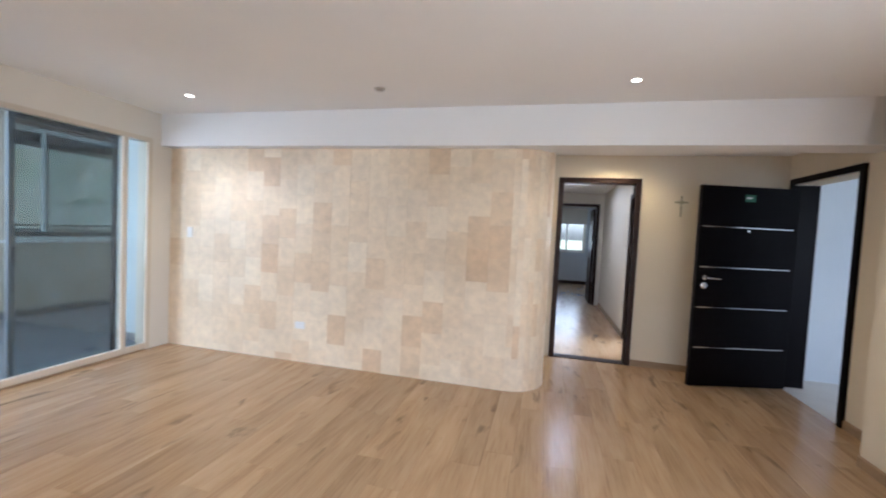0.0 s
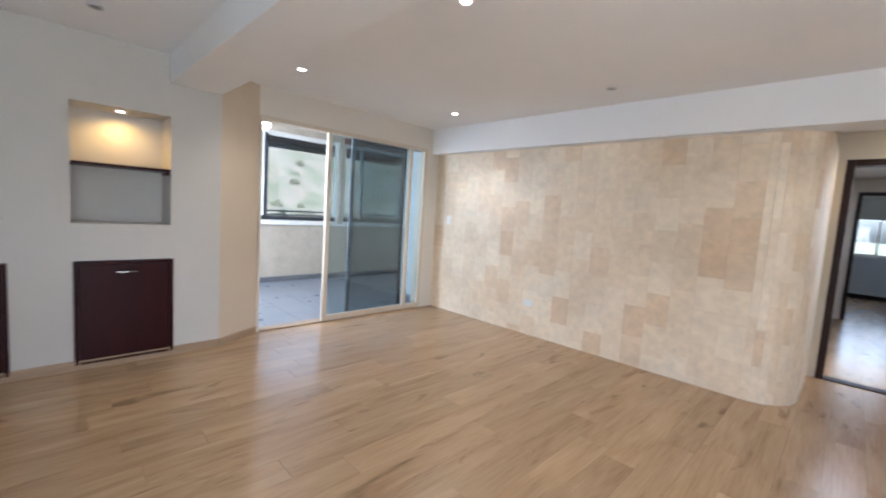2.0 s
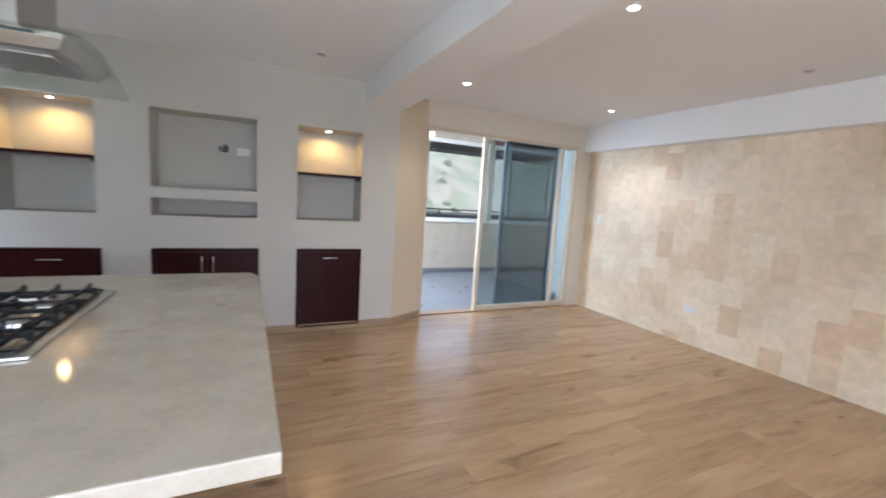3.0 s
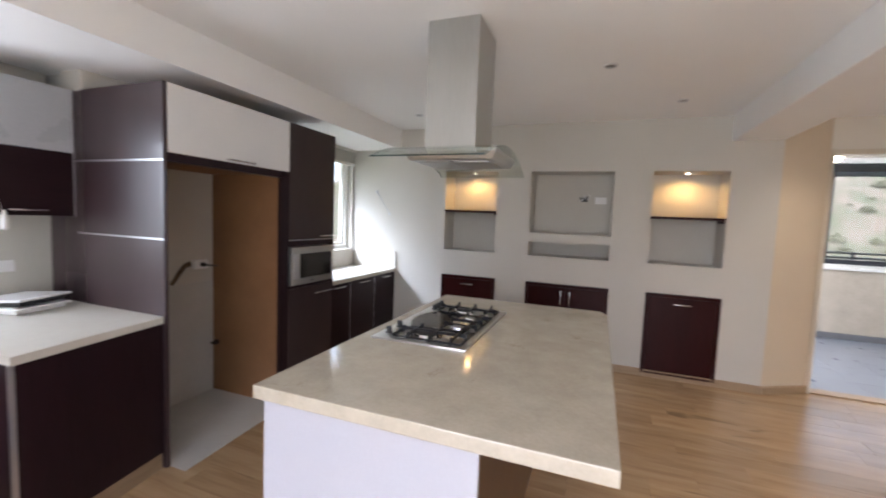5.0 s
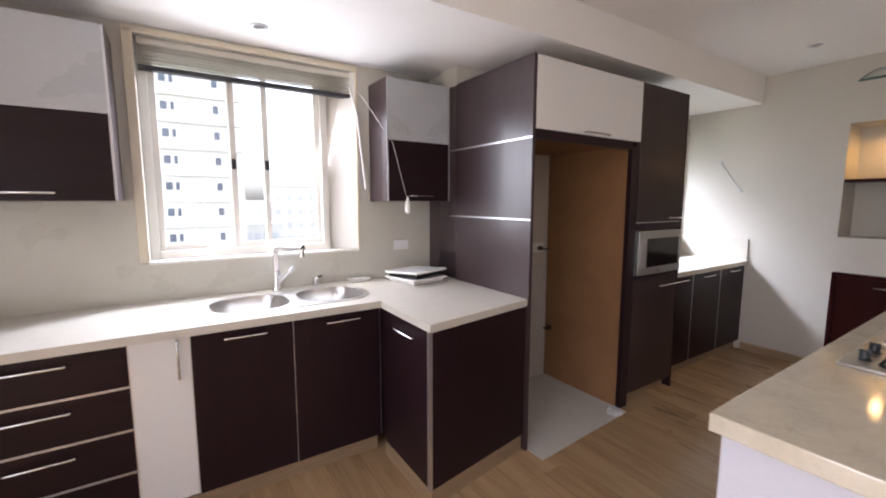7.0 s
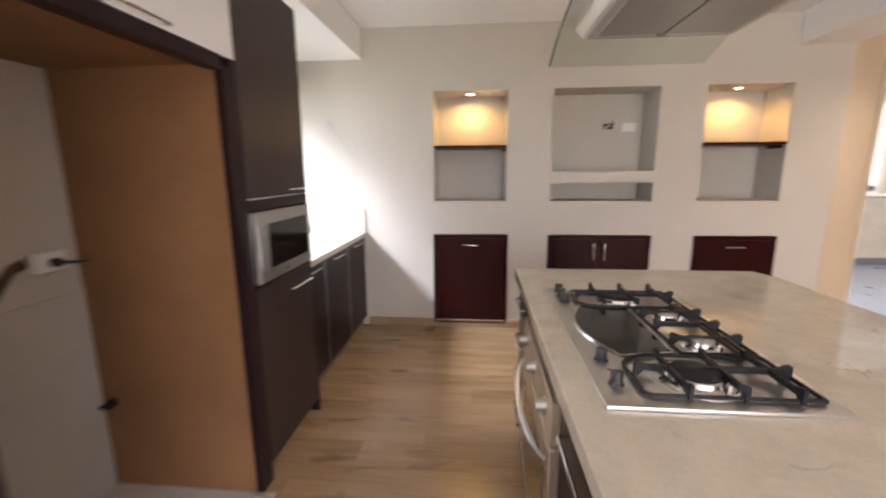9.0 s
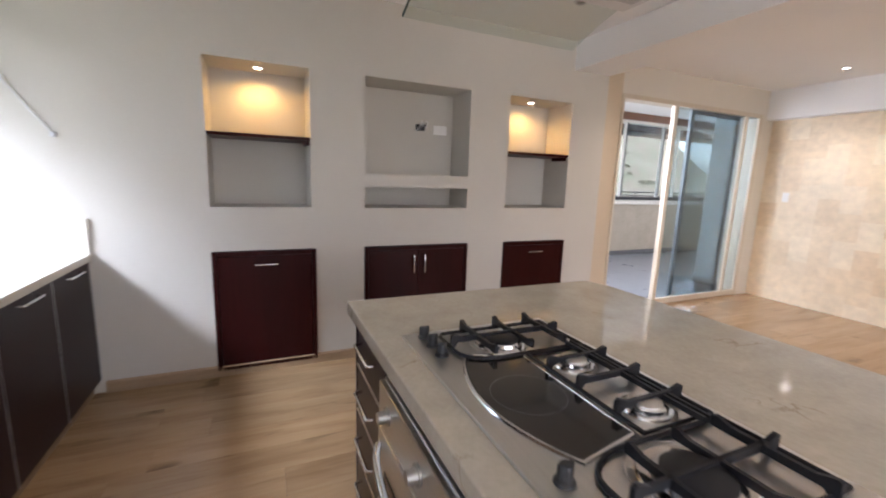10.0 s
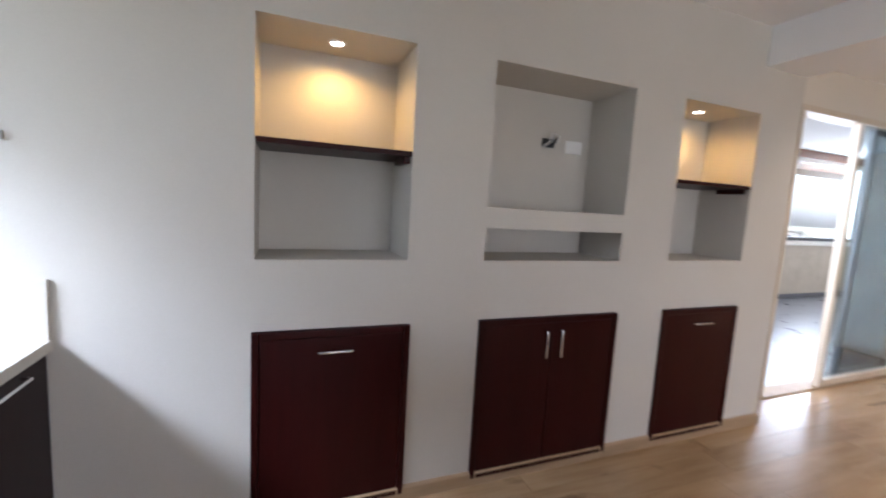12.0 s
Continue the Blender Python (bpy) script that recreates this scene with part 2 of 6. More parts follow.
M_SPLASH = mat("beige_splashback_panel", (0.60, 0.58, 0.51), (0.56, 0.54, 0.47), rough=0.28, scale=2, fine=120, bump=0.03)
M_WENGE = mat("dark_wenge_laminate", (0.024, 0.0112, 0.0138), (0.015, 0.0070, 0.0086), spec=0.17, rough=0.32, scale=5, fine=55, stretch=(1, 1, 0.12), bump=0.10, amount=0.8)
M_WENGE_H = mat("dark_wenge_laminate_lying_grain", (0.024, 0.0112, 0.0138), (0.015, 0.0070, 0.0086), spec=0.17, rough=0.32, scale=5, fine=55, stretch=(0.12, 1, 1), bump=0.10, amount=0.8)
# side-panel wenge with a paler base: the window's sheen is put into the colour
M_WENGE_SHEEN = mat("glossy_sheen_lightened_laminate", (0.046, 0.026, 0.029), (0.034, 0.019, 0.021), rough=0.33, scale=5, fine=55, stretch=(1, 1, 0.12), bump=0.04, coat=0.2)
# column-door wenge, base lightened to carry reflected glare
M_WENGE_PALER = mat("satin_wenge_lightened_for_sheen", (0.040, 0.023, 0.022), (0.025, 0.014, 0.014), spec=0.35, rough=0.36, scale=5, fine=55, stretch=(1, 1, 0.12), bump=0.08, amount=0.8)
M_FROST = mat("frosted_grey_glass_door", (0.44, 0.45, 0.47), (0.40, 0.41, 0.43), rough=0.28, scale=2, fine=80, bump=0.02)
M_MAHOG = mat("dark_mahogany_veneer", (0.030, 0.0036, 0.0034), (0.019, 0.0023, 0.0022), spec=0.13, rough=0.36, scale=5, fine=50, stretch=(1, 1, 0.1), bump=0.08, amount=0.8)
M_DOOR = mat("near_black_door_veneer", (0.0035, 0.0024, 0.0032), (0.0025, 0.0018, 0.0022), spec=0.10, rough=0.45, scale=5, fine=50, stretch=(1, 1, 0.1), bump=0.08)
M_FRAME = mat("dark_brown_door_frame_wood", (0.030, 0.014, 0.010), (0.018, 0.009, 0.007), spec=0.2, rough=0.42, scale=5, fine=50, stretch=(1, 1, 0.1), bump=0.08)
M_BOARD = mat("honey_brown_chipboard", (0.26, 0.128, 0.054), (0.205, 0.098, 0.040), rough=0.6, scale=3, fine=120, bump=0.12)
# brown board darkened for the shade behind the island; also colours the hob sticker
M_DARK_BOARD = mat("shade_darkened_brown_board", (0.13, 0.070, 0.036), (0.10, 0.054, 0.028), rough=0.5, scale=4, fine=60, stretch=(1, 1, 0.12), bump=0.06)
M_WHITE = mat("white_gloss_laminate", (0.74, 0.73, 0.72), (0.71, 0.70, 0.69), rough=0.22, scale=2, fine=80, bump=0.02)
M_WPANEL = mat("white_melamine_panel", (0.52, 0.52, 0.57), (0.49, 0.49, 0.54), rough=0.4, scale=2, fine=80, bump=0.02)
M_STONE = mat("beige_polished_stone", (0.57, 0.515, 0.415), (0.45, 0.40, 0.315), rough=0.085, scale=9, fine=75, amount=0.75, bump=0.0, rough_var=0.03)


def add_veins(m, colour, scale, width):
    """Short thin brown veins and flecks, where two noises meet."""
    N, L = m.node_tree.nodes, m.node_tree.links
    b = N["Principled BSDF"]
    base = b.inputs["Base Color"].links[0].from_socket
    tc, line, where = N.new("ShaderNodeTexCoord"), N.new("ShaderNodeTexNoise"), N.new("ShaderNodeTexNoise")
    line.inputs["Scale"].default_value, line.inputs["Detail"].default_value, line.inputs["Distortion"].default_value = scale, 6, 1.0
    where.inputs["Scale"].default_value, where.inputs["Detail"].default_value = scale * 1.7, 4
    L.new(tc.outputs["Object"], line.inputs["Vector"])
    L.new(tc.outputs["Object"], where.inputs["Vector"])
    off, size, thin, mask, both, mix = (N.new("ShaderNodeMath"), N.new("ShaderNodeMath"), N.new("ShaderNodeMapRange"), N.new("ShaderNodeMapRange"),
                                        N.new("ShaderNodeMath"), N.new("ShaderNodeMix"))
    off.operation, off.inputs[1].default_value = "SUBTRACT", 0.5
    size.operation = "ABSOLUTE"
    L.new(line.outputs["Fac"], off.inputs[0])
    L.new(off.outputs[0], size.inputs[0])
    thin.inputs["From Min"].default_value, thin.inputs["From Max"].default_value = 0.0, width
    thin.inputs["To Min"].default_value, thin.inputs["To Max"].default_value = 1.0, 0.0
    mask.inputs["From Min"].default_value, mask.inputs["From Max"].default_value = 0.56, 0.66
    L.new(size.outputs[0], thin.inputs["Value"])
    L.new(where.outputs["Fac"], mask.inputs["Value"])
    both.operation = "MULTIPLY"
    L.new(thin.outputs[0], both.inputs[0])
    L.new(mask.outputs[0], both.inputs[1])
    mix.data_type = "RGBA"
    L.new(both.outputs[0], mix.inputs[0])
    L.new(base, mix.inputs[6])
    mix.inputs[7].default_value = (*colour, 1)
    L.new(mix.outputs[2], b.inputs["Base Color"])


add_veins(M_STONE, (0.36, 0.30, 0.215), 3.2, 0.010)
M_STONEW = mat("pale_honed_stone", (0.60, 0.565, 0.50), (0.53, 0.495, 0.43), rough=0.38, scale=14, fine=120, amount=0.9, bump=0.02)
M_GEDGE = mat("dark_green_glass_edge", (0.035, 0.060, 0.055), (0.025, 0.045, 0.040), rough=0.15, scale=8, fine=60, bump=0.0)
M_STEEL = mat("brushed_stainless_steel", (0.70, 0.69, 0.67), (0.62, 0.61, 0.59), rough=0.30, metal=1, scale=4, fine=120, stretch=(0.08, 1, 1), bump=0.04)
M_HOOD = mat("dull_hood_steel", (0.50, 0.50, 0.48), (0.45, 0.45, 0.43), rough=0.36, metal=1, scale=4, fine=120, stretch=(1, 1, 0.08), bump=0.04)
M_CHROME = mat("satin_chrome", (0.72, 0.72, 0.72), (0.66, 0.66, 0.66), rough=0.16, metal=1, scale=10, fine=100, bump=0.0)
M_TAP = mat("bright_tap_chrome", (0.86, 0.86, 0.87), (0.82, 0.82, 0.83), rough=0.24, metal=1, scale=10, fine=100, bump=0.0)
M_ALU = mat("white_aluminium_frame", (0.80, 0.78, 0.73), (0.76, 0.74, 0.69), rough=0.35, scale=3, fine=90, bump=0.02)
M_DFRAME = mat("cream_aluminium_door_frame", (0.62, 0.54, 0.43), (0.58, 0.50, 0.39), rough=0.35, scale=3, fine=90, bump=0.02)
M_TRIM = mat("aluminium_edge_strip", (0.62, 0.62, 0.64), (0.56, 0.56, 0.58), rough=0.32, metal=0.9, scale=3, fine=90, bump=0.02)
M_IRON = mat("black_cast_iron", (0.014, 0.014, 0.017), (0.009, 0.009, 0.011), spec=0.3, rough=0.45, scale=20, fine=200, bump=0.15)
M_BLACK = mat("black_plastic", (0.015, 0.015, 0.016), (0.011, 0.011, 0.012), rough=0.4, scale=20, fine=150, bump=0.05)
M_CERAM = mat("black_ceramic_glass", (0.018, 0.015, 0.013), (0.014, 0.012, 0.010), rough=0.09, scale=6, fine=60, bump=0.0, rough_var=0.03)
M_PLAST = mat("white_plastic", (0.85, 0.84, 0.82), (0.82, 0.81, 0.79), rough=0.4, scale=6, fine=90, bump=0.02)
M_GREYT = mat("grey_stone_floor_tile", (0.20, 0.212, 0.235), (0.18, 0.190, 0.212), rough=0.28, scale=5, fine=60, bump=0.03, vary=0.05, amount=0.9, rough_var=0.02)
M_GROUT = mat("grey_grout", (0.15, 0.15, 0.155), (0.13, 0.13, 0.135), rough=0.9, scale=20, fine=200, bump=0.2)
M_PALEF = mat("pale_cement_floor", (0.55, 0.53, 0.49), (0.47, 0.45, 0.42), rough=0.6, scale=5, fine=80, bump=0.12, amount=0.9)
M_TRAV = stone_mat("travertine_tile")
M_TRAVB = mat("travertine_bedding", (0.56, 0.47, 0.35), (0.50, 0.41, 0.29), rough=0.9, scale=20, fine=200, bump=0.2)
M_PARA = mat("beige_stone_cladding", (0.52, 0.45, 0.36), (0.38, 0.32, 0.245), rough=0.5, scale=5, fine=50, bump=0.15, amount=0.9)
M_PLANK = plank_mat("oak_laminate_plank")
M_BASE = mat("oak_skirting", (0.36, 0.25, 0.15), (0.28, 0.19, 0.11), rough=0.45, scale=6, fine=50, stretch=(0.15, 0.15, 1), bump=0.08)
M_GLASS = glass_mat("clear_window_glass", (0.93, 0.96, 0.96))
M_TINT = glass_mat("tinted_door_glass", (0.74, 0.80, 0.82))
M_MESH = glass_mat("dark_screen_gauze", (0.64, 0.69, 0.71), 0.0)
M_HGLASS = glass_mat("green_edge_hood_glass", (0.90, 0.94, 0.925))
M_DARKAL = mat("dark_bronze_aluminium", (0.045, 0.045, 0.05), (0.03, 0.03, 0.035), rough=0.4, metal=0.3, scale=5, fine=90, bump=0.02)
M_FANWOOD = mat("reddish_fan_blade_wood", (0.20, 0.085, 0.045), (0.14, 0.06, 0.03), rough=0.4, scale=5, fine=50, stretch=(0.15, 1, 1), bump=0.06)
M_TOWER = mat("pale_render_facade", (0.80, 0.785, 0.76), (0.76, 0.745, 0.72), rough=0.9, scale=0.2, fine=4, bump=0.0)
M_TOWWIN = mat("blue_window_glass_far", (0.16, 0.18, 0.23), (0.13, 0.15, 0.19), rough=0.15, scale=2, fine=10, bump=0.0)
# windows of the far blocks, paled so the colour carries the distance haze
M_FARWIN = mat("haze_paled_window_glass_far", (0.62, 0.63, 0.66), (0.58, 0.59, 0.62), rough=0.3, scale=2, fine=10, bump=0.0)
M_HILL = mat("dry_grass_hillside", (0.110, 0.086, 0.066), (0.046, 0.052, 0.026), rough=0.95, scale=0.7, fine=5, bump=0.0, amount=0.45)
M_BUSH = mat("shrub_leaves", (0.120, 0.112, 0.068), (0.095, 0.094, 0.054), rough=0.8, scale=1, fine=8, bump=0.0, vary=0.25)
M_GROUND = mat("ground_cover", (0.16, 0.16, 0.10), (0.11, 0.12, 0.07), rough=0.95, scale=0.1, fine=1, bump=0.0)
M_STILE = mat("slate_grey_aluminium", (0.17, 0.19, 0.21), (0.14, 0.16, 0.18), rough=0.4, metal=0.2, scale=5, fine=90, bump=0.02)
M_STUB = mat("grey_green_wall_paint", (0.50, 0.53, 0.53), (0.46, 0.49, 0.49), rough=0.75, scale=1.6, fine=160, bump=0.12)
M_SCRAP = mat("cloudy_clear_plastic", (0.50, 0.49, 0.47), (0.40, 0.39, 0.37), rough=0.2, scale=30, fine=120, bump=0.1)
M_BLIND = mat("cream_blind_slat", (0.70, 0.67, 0.60), (0.66, 0.63, 0.56), rough=0.5, scale=4, fine=60, bump=0.03)
M_LAMP_ON = glow_mat("lit_halogen_lens", (1.0, 0.88, 0.70), 4.0)
M_PANEL = glow_mat("lit_opal_panel", (0.95, 0.97, 1.0), 0.5)
M_FANLAMP = glow_mat("lit_opal_globe", (1.0, 0.80, 0.55), 3.0)
M_LAMP_OFF = mat("unlit_lamp_reflector", (0.22, 0.21, 0.20), (0.18, 0.17, 0.16), rough=0.3, metal=0.6, scale=10, fine=60, bump=0.0)


# ---- building helpers ----
ORIGIN = {}


def bm_new():
    return bmesh.new()


def add_box(bm, x0, x1, y0, y1, z0, z1, bevel=0.0):
    """An upright box, with rounded edges where bevel is given."""
    v = [bm.verts.new((x, y, z)) for x in (x0, x1) for y in (y0, y1) for z in (z0, z1)]
    fs = [(0, 1, 3, 2), (4, 6, 7, 5), (0, 4, 5, 1), (2, 3, 7, 6), (0, 2, 6, 4), (1, 5, 7, 3)]
    faces = [bm.faces.new([v[i] for i in f]) for f in fs]
    if bevel:
        edges = list({e for f in faces for e in f.edges})
        bmesh.ops.bevel(bm, geom=edges, offset=bevel, segments=2, affect="EDGES", profile=0.6)
    return bm


def box(x0, x1, y0, y1, z0, z1, bevel=0.0):
    return add_box(bm_new(), min(x0, x1), max(x0, x1), min(y0, y1), max(y0, y1), z0, z1, bevel)


def add_cyl(bm, p, r, h, axis="z", seg=20, r2=None, caps=True):
    """A cylinder or cone that starts at p and runs h along the axis."""
    turn = {"z": Matrix(), "x": Matrix.Rotation(radians(90), 4, "Y"), "y": Matrix.Rotation(radians(-90), 4, "X")}[axis]
    m = Matrix.Translation(p) @ turn @ Matrix.Translation((0, 0, h / 2))
    bmesh.ops.create_cone(bm, cap_ends=caps, segments=seg, radius1=r, radius2=r if r2 is None else r2, depth=h, matrix=m)
    return bm


def add_tube(bm, points, r, seg=10):
    """A round bar along a line of points."""
    rings = []
    pts = [Vector(p) for p in points]
    side = None
    for i, p in enumerate(pts):
        d = (pts[min(i + 1, len(pts) - 1)] - pts[max(i - 1, 0)]).normalized()
        if side is None:
            side = d.orthogonal().normalized()
        side = (side - d * side.dot(d)).normalized()
        up = d.cross(side)
        rings.append([bm.verts.new(p + r * (math.cos(a) * side + math.sin(a) * up)) for a in (2 * math.pi * k / seg for k in range(seg))])
    for a, b in zip(rings, rings[1:]):
        for k in range(seg):
            bm.faces.new((a[k], a[(k + 1) % seg], b[(k + 1) % seg], b[k]))
    bm.faces.new(rings[0][::-1])
    bm.faces.new(rings[-1])
    return bm


def add_lathe(bm, centre, profile, seg=28):
    """A turned shape: radius and height pairs about an upright axis."""
    cx, cy, cz = centre
    rings = [[bm.verts.new((cx + r * math.cos(2 * math.pi * k / seg), cy + r * math.sin(2 * math.pi * k / seg), cz + z)) for k in range(seg)] for r, z in profile]
    for a, b in zip(rings, rings[1:]):
        for k in range(seg):
            bm.faces.new((a[k], a[(k + 1) % seg], b[(k + 1) % seg], b[k]))
    bm.faces.new(rings[0][::-1])
    bm.faces.new(rings[-1])
    return bm


def add_prism(bm, outline, z0, z1):
    low = [bm.verts.new((x, y, z0)) for x, y in outline]
    top = [bm.verts.new((x, y, z1)) for x, y in outline]
    n = len(outline)
    for k in range(n):
        bm.faces.new((low[k], low[(k + 1) % n], top[(k + 1) % n], top[k]))
    bm.faces.new(low[::-1])
    bm.faces.new(top)
    return bm


def add_panel(bm, axis, front, back, a0, a1, z0, z1, holes=(), pockets=()):
    """A wall square to x or y from front to back, with holes (a0, a1, z0, z1) through it and pockets (a0, a1, z0, z1, depth) in its front."""
    cuts_a = sorted({a0, a1, *[v for h in (*holes, *pockets) for v in h[:2] if a0 < v < a1]})
    cuts_z = sorted({z0, z1, *[v for h in (*holes, *pockets) for v in h[2:4] if z0 < v < z1]})
    way = 1 if back > front else -1

    def depth(a, z):
        for h in holes:
            if h[0] < a < h[1] and h[2] < z < h[3]:
                return None
        for h in pockets:
            if h[0] < a < h[1] and h[2] < z < h[3]:
                return h[4]
        return 0.0

    def put(a, z, d):
        return (d, a, z) if axis == "x" else (a, d, z)

    cell = {}
    for i, (p, q) in enumerate(zip(cuts_a, cuts_a[1:])):
        for k, (r, s) in enumerate(zip(cuts_z, cuts_z[1:])):
            cell[i, k] = depth((p + q) / 2, (r + s) / 2)

    def quad(pts):
        bm.faces.new([bm.verts.new(p) for p in pts])

    for (i, k), d in cell.items():
        if d is None:
            continue
        p, q, r, s = cuts_a[i], cuts_a[i + 1], cuts_z[k], cuts_z[k + 1]
        f = front + way * d
        quad([put(p, r, f), put(q, r, f), put(q, s, f), put(p, s, f)])
        quad([put(p, r, back), put(p, s, back), put(q, s, back), put(q, r, back)])
        for ni, nk, ends in ((i - 1, k, ((p, r), (p, s))), (i + 1, k, ((q, r), (q, s))), (i, k - 1, ((p, r), (q, r))), (i, k + 1, ((p, s), (q, s)))):
            other = cell.get((ni, nk), None)
            to = back if other is None else front + way * other
            if other is not None and other <= d:
                continue
            (a, z), (c, w) = ends
            quad([put(a, z, f), put(c, w, f), put(c, w, to), put(a, z, to)])
    bmesh.ops.remove_doubles(bm, verts=bm.verts[:], dist=1e-5)
    bmesh.ops.recalc_face_normals(bm, faces=bm.faces[:])
    return bm


def part(name, bm, material, parent=None, label="", smooth=False):
    """Links a bmesh as one mesh object, with its origin at the middle of its base, under a thing or a part."""
    lo = Vector([min(v.co[n] for v in bm.verts) for n in range(3)])
    hi = Vector([max(v.co[n] for v in bm.verts) for n in range(3)])
    at = Vector(((lo.x + hi.x) / 2, (lo.y + hi.y) / 2, lo.z))
    bmesh.ops.translate(bm, verts=bm.verts[:], vec=-at)
    bmesh.ops.recalc_face_normals(bm, faces=bm.faces[:])
    me = bpy.data.meshes.new(name)
    bm.to_mesh(me)
    bm.free()
    me.materials.append(material)
    if smooth:
        me.shade_smooth()
        me.set_sharp_from_angle(angle=radians(38))
    ob = new(name, me)
    ob.location = at - (ORIGIN[parent.name] if parent else Vector())
    ob.parent = parent
    ORIGIN[ob.name] = at
    if label:
        ob["label"] = label
    return ob


def thing(name, at, label, category, group=""):
    """An empty at a thing's base, to hold its parts."""
    ob = new(name)
    ob.location = at
    ob.empty_display_size = 0.1
    ORIGIN[ob.name] = Vector(at)
    return tagged(ob, label, category, group)


def structure(name, bm, material, label, category, smooth=False):
    return tagged(part(name, bm, material, None, "", smooth), label, category, "", "structure")


# ---- the shell ----
NX, SX, TY, HY, EX = -3.67, -3.91, 4.167, 5.50, 2.40   # niche wall, sliding-door wall, travertine wall, hall wall, east wall
SY, LY = -3.66, -3.30                                   # sink wall, low-counter wall
CZ, LZ = 2.57, 2.33                                     # ceiling, lowered ceiling

structure("floor", box(-4.06, 2.70, -3.9, 5.62, -0.14, -0.013), M_GROUT, "levelled screed under oak laminate floor", "floor")
structure("ceiling", box(-4.1, 2.95, -2.64, 4.03, CZ, CZ + 0.15), M_CEIL, "white painted ceiling with recessed lamps", "ceiling")
structure("ceiling_soffit", box(-3.7, 2.55, -3.9, -2.64, LZ, CZ + 0.15), M_CEIL, "white dropped soffit above kitchen counters", "ceiling")
structure("ceiling_recess", box(0.2, 2.95, 4.33, 5.62, 2.42, CZ + 0.15), M_CEIL, "cream lowered ceiling of entrance recess", "ceiling")
structure("beam_living", box(-3.672, 2.40, 0.78, 1.18, 2.34, CZ), M_CEIL, "white plastered beam between kitchen and living room", "beam")
structure("beam_entrance", box(-3.91, 2.95, 4.03, 4.33, 2.225, CZ + 0.1), M_CEIL, "white plastered beam along the stone wall", "beam")

NICHES = [(-2.04, -1.42, 1.15, 2.065, 0.34), (-1.045, -0.21, 1.40, 2.065, 0.34), (-1.045, -0.21, 1.148, 1.302, 0.34), (0.15, 0.79, 1.15, 2.065, 0.34),
          (-2.05, -1.395, 0.03, 0.86, 0.34), (-1.05, -0.19, 0.03, 0.86, 0.34), (0.155, 0.81, 0.03, 0.86, 0.34)]
structure("wall_niches", add_panel(bm_new(), "x", NX, NX - 0.42, LY - 0.2, 1.18, -0.02, CZ + 0.1, pockets=NICHES), M_NICHE,
          "warm grey plastered wall with square niches", "wall")
structure("wall_pillar", add_prism(bm_new(), [(NX, 1.18), (SX, 1.605), (SX - 0.18, 1.605), (NX - 0.42, 1.18)], -0.02, CZ + 0.1), M_TAN,
          "slanted tan plaster pier beside the sliding door", "wall")
structure("wall_sliding_door", add_panel(bm_new(), "x", SX, SX - 0.15, 1.605, 4.5, -0.02, CZ + 0.1, holes=[(1.606, 3.925, -0.1, 2.285)]), M_WARMW,
          "cream wall round the balcony sliding door", "wall")
arc = [(-0.06 + 0.34 * math.sin(a), 4.517 - 0.34 * math.cos(a)) for a in [radians(9 * k) for k in range(11)]]
structure("wall_travertine", add_prism(bm_new(), [(SX - 0.15, 4.177), *arc, (0.28, HY + 0.12), (0.10, HY + 0.12), (0.10, 4.60), (SX - 0.15, 4.60)], -0.02, CZ + 0.1),
          M_TRAVB, "rounded wall core behind travertine cladding", "wall")
structure("wall_hall", add_panel(bm_new(), "y", HY, HY + 0.12, 0.28, 2.95, -0.02, CZ + 0.1, holes=[(0.415, 1.205, -0.1, 2.10)]), M_CREAM,
          "cream wall with the corridor doorway", "wall")
structure("wall_entrance", add_panel(bm_new(), "x", 2.70, 2.90, 3.74, HY, -0.02, CZ + 0.1, holes=[(4.42, 5.40, -0.1, 2.10)]), M_CREAM,
          "cream wall with the entrance doorway", "wall")
# unseen opening added to the east wall so fill light can enter
EAST_FILL_HOLE = (-1.9, 1.55, 0.35, 2.25)
structure("wall_east", add_panel(bm_new(), "x", EX, EX + 0.3, -3.9, 3.74, -0.02, CZ + 0.1, holes=[EAST_FILL_HOLE]), M_CREAM, "plain cream side wall with a light switch and an unseen fill opening", "wall")
W1, W2 = (-0.125, 1.045, 1.115, 2.285), (-3.64, -2.30, 1.085, 2.325)
structure("wall_sink", add_panel(bm_new(), "y", SY, SY - 0.2, -0.70, 2.55, -0.02, CZ, holes=[W1]), M_NICHE, "warm grey wall with the kitchen window", "wall")
structure("wall_low_counter", add_panel(bm_new(), "y", LY, LY - 0.2, NX - 0.1, -0.70, -0.02, CZ, holes=[W2]), M_NICHE, "warm grey wall with a counter-high window", "wall")

structure("wall_jog", box(-0.95, -0.7235, SY - 0.2, LY - 0.0005, -0.02, CZ), M_NICHE, "short wall behind the fridge surround", "wall")

# balcony
structure("floor_balcony", box(-6.75, -4.06, 0.4, 9.0, -0.16, -0.012), M_GROUT, "grey bedding of balcony tiles", "floor")
structure("ceiling_balcony", box(-6.9, -4.06, 0.4, 9.0, 2.72, 2.85), M_CEIL, "white balcony ceiling", "ceiling")
BW = [(1.2, 4.14, 1.04, 2.60), (4.24, 8.8, 1.04, 2.60)]
structure("wall_balcony", add_panel(bm_new(), "x", -6.62, -6.80, 0.4, 9.0, -0.16, 2.75, holes=BW), M_PARA, "stone-clad balcony parapet with window openings", "wall")
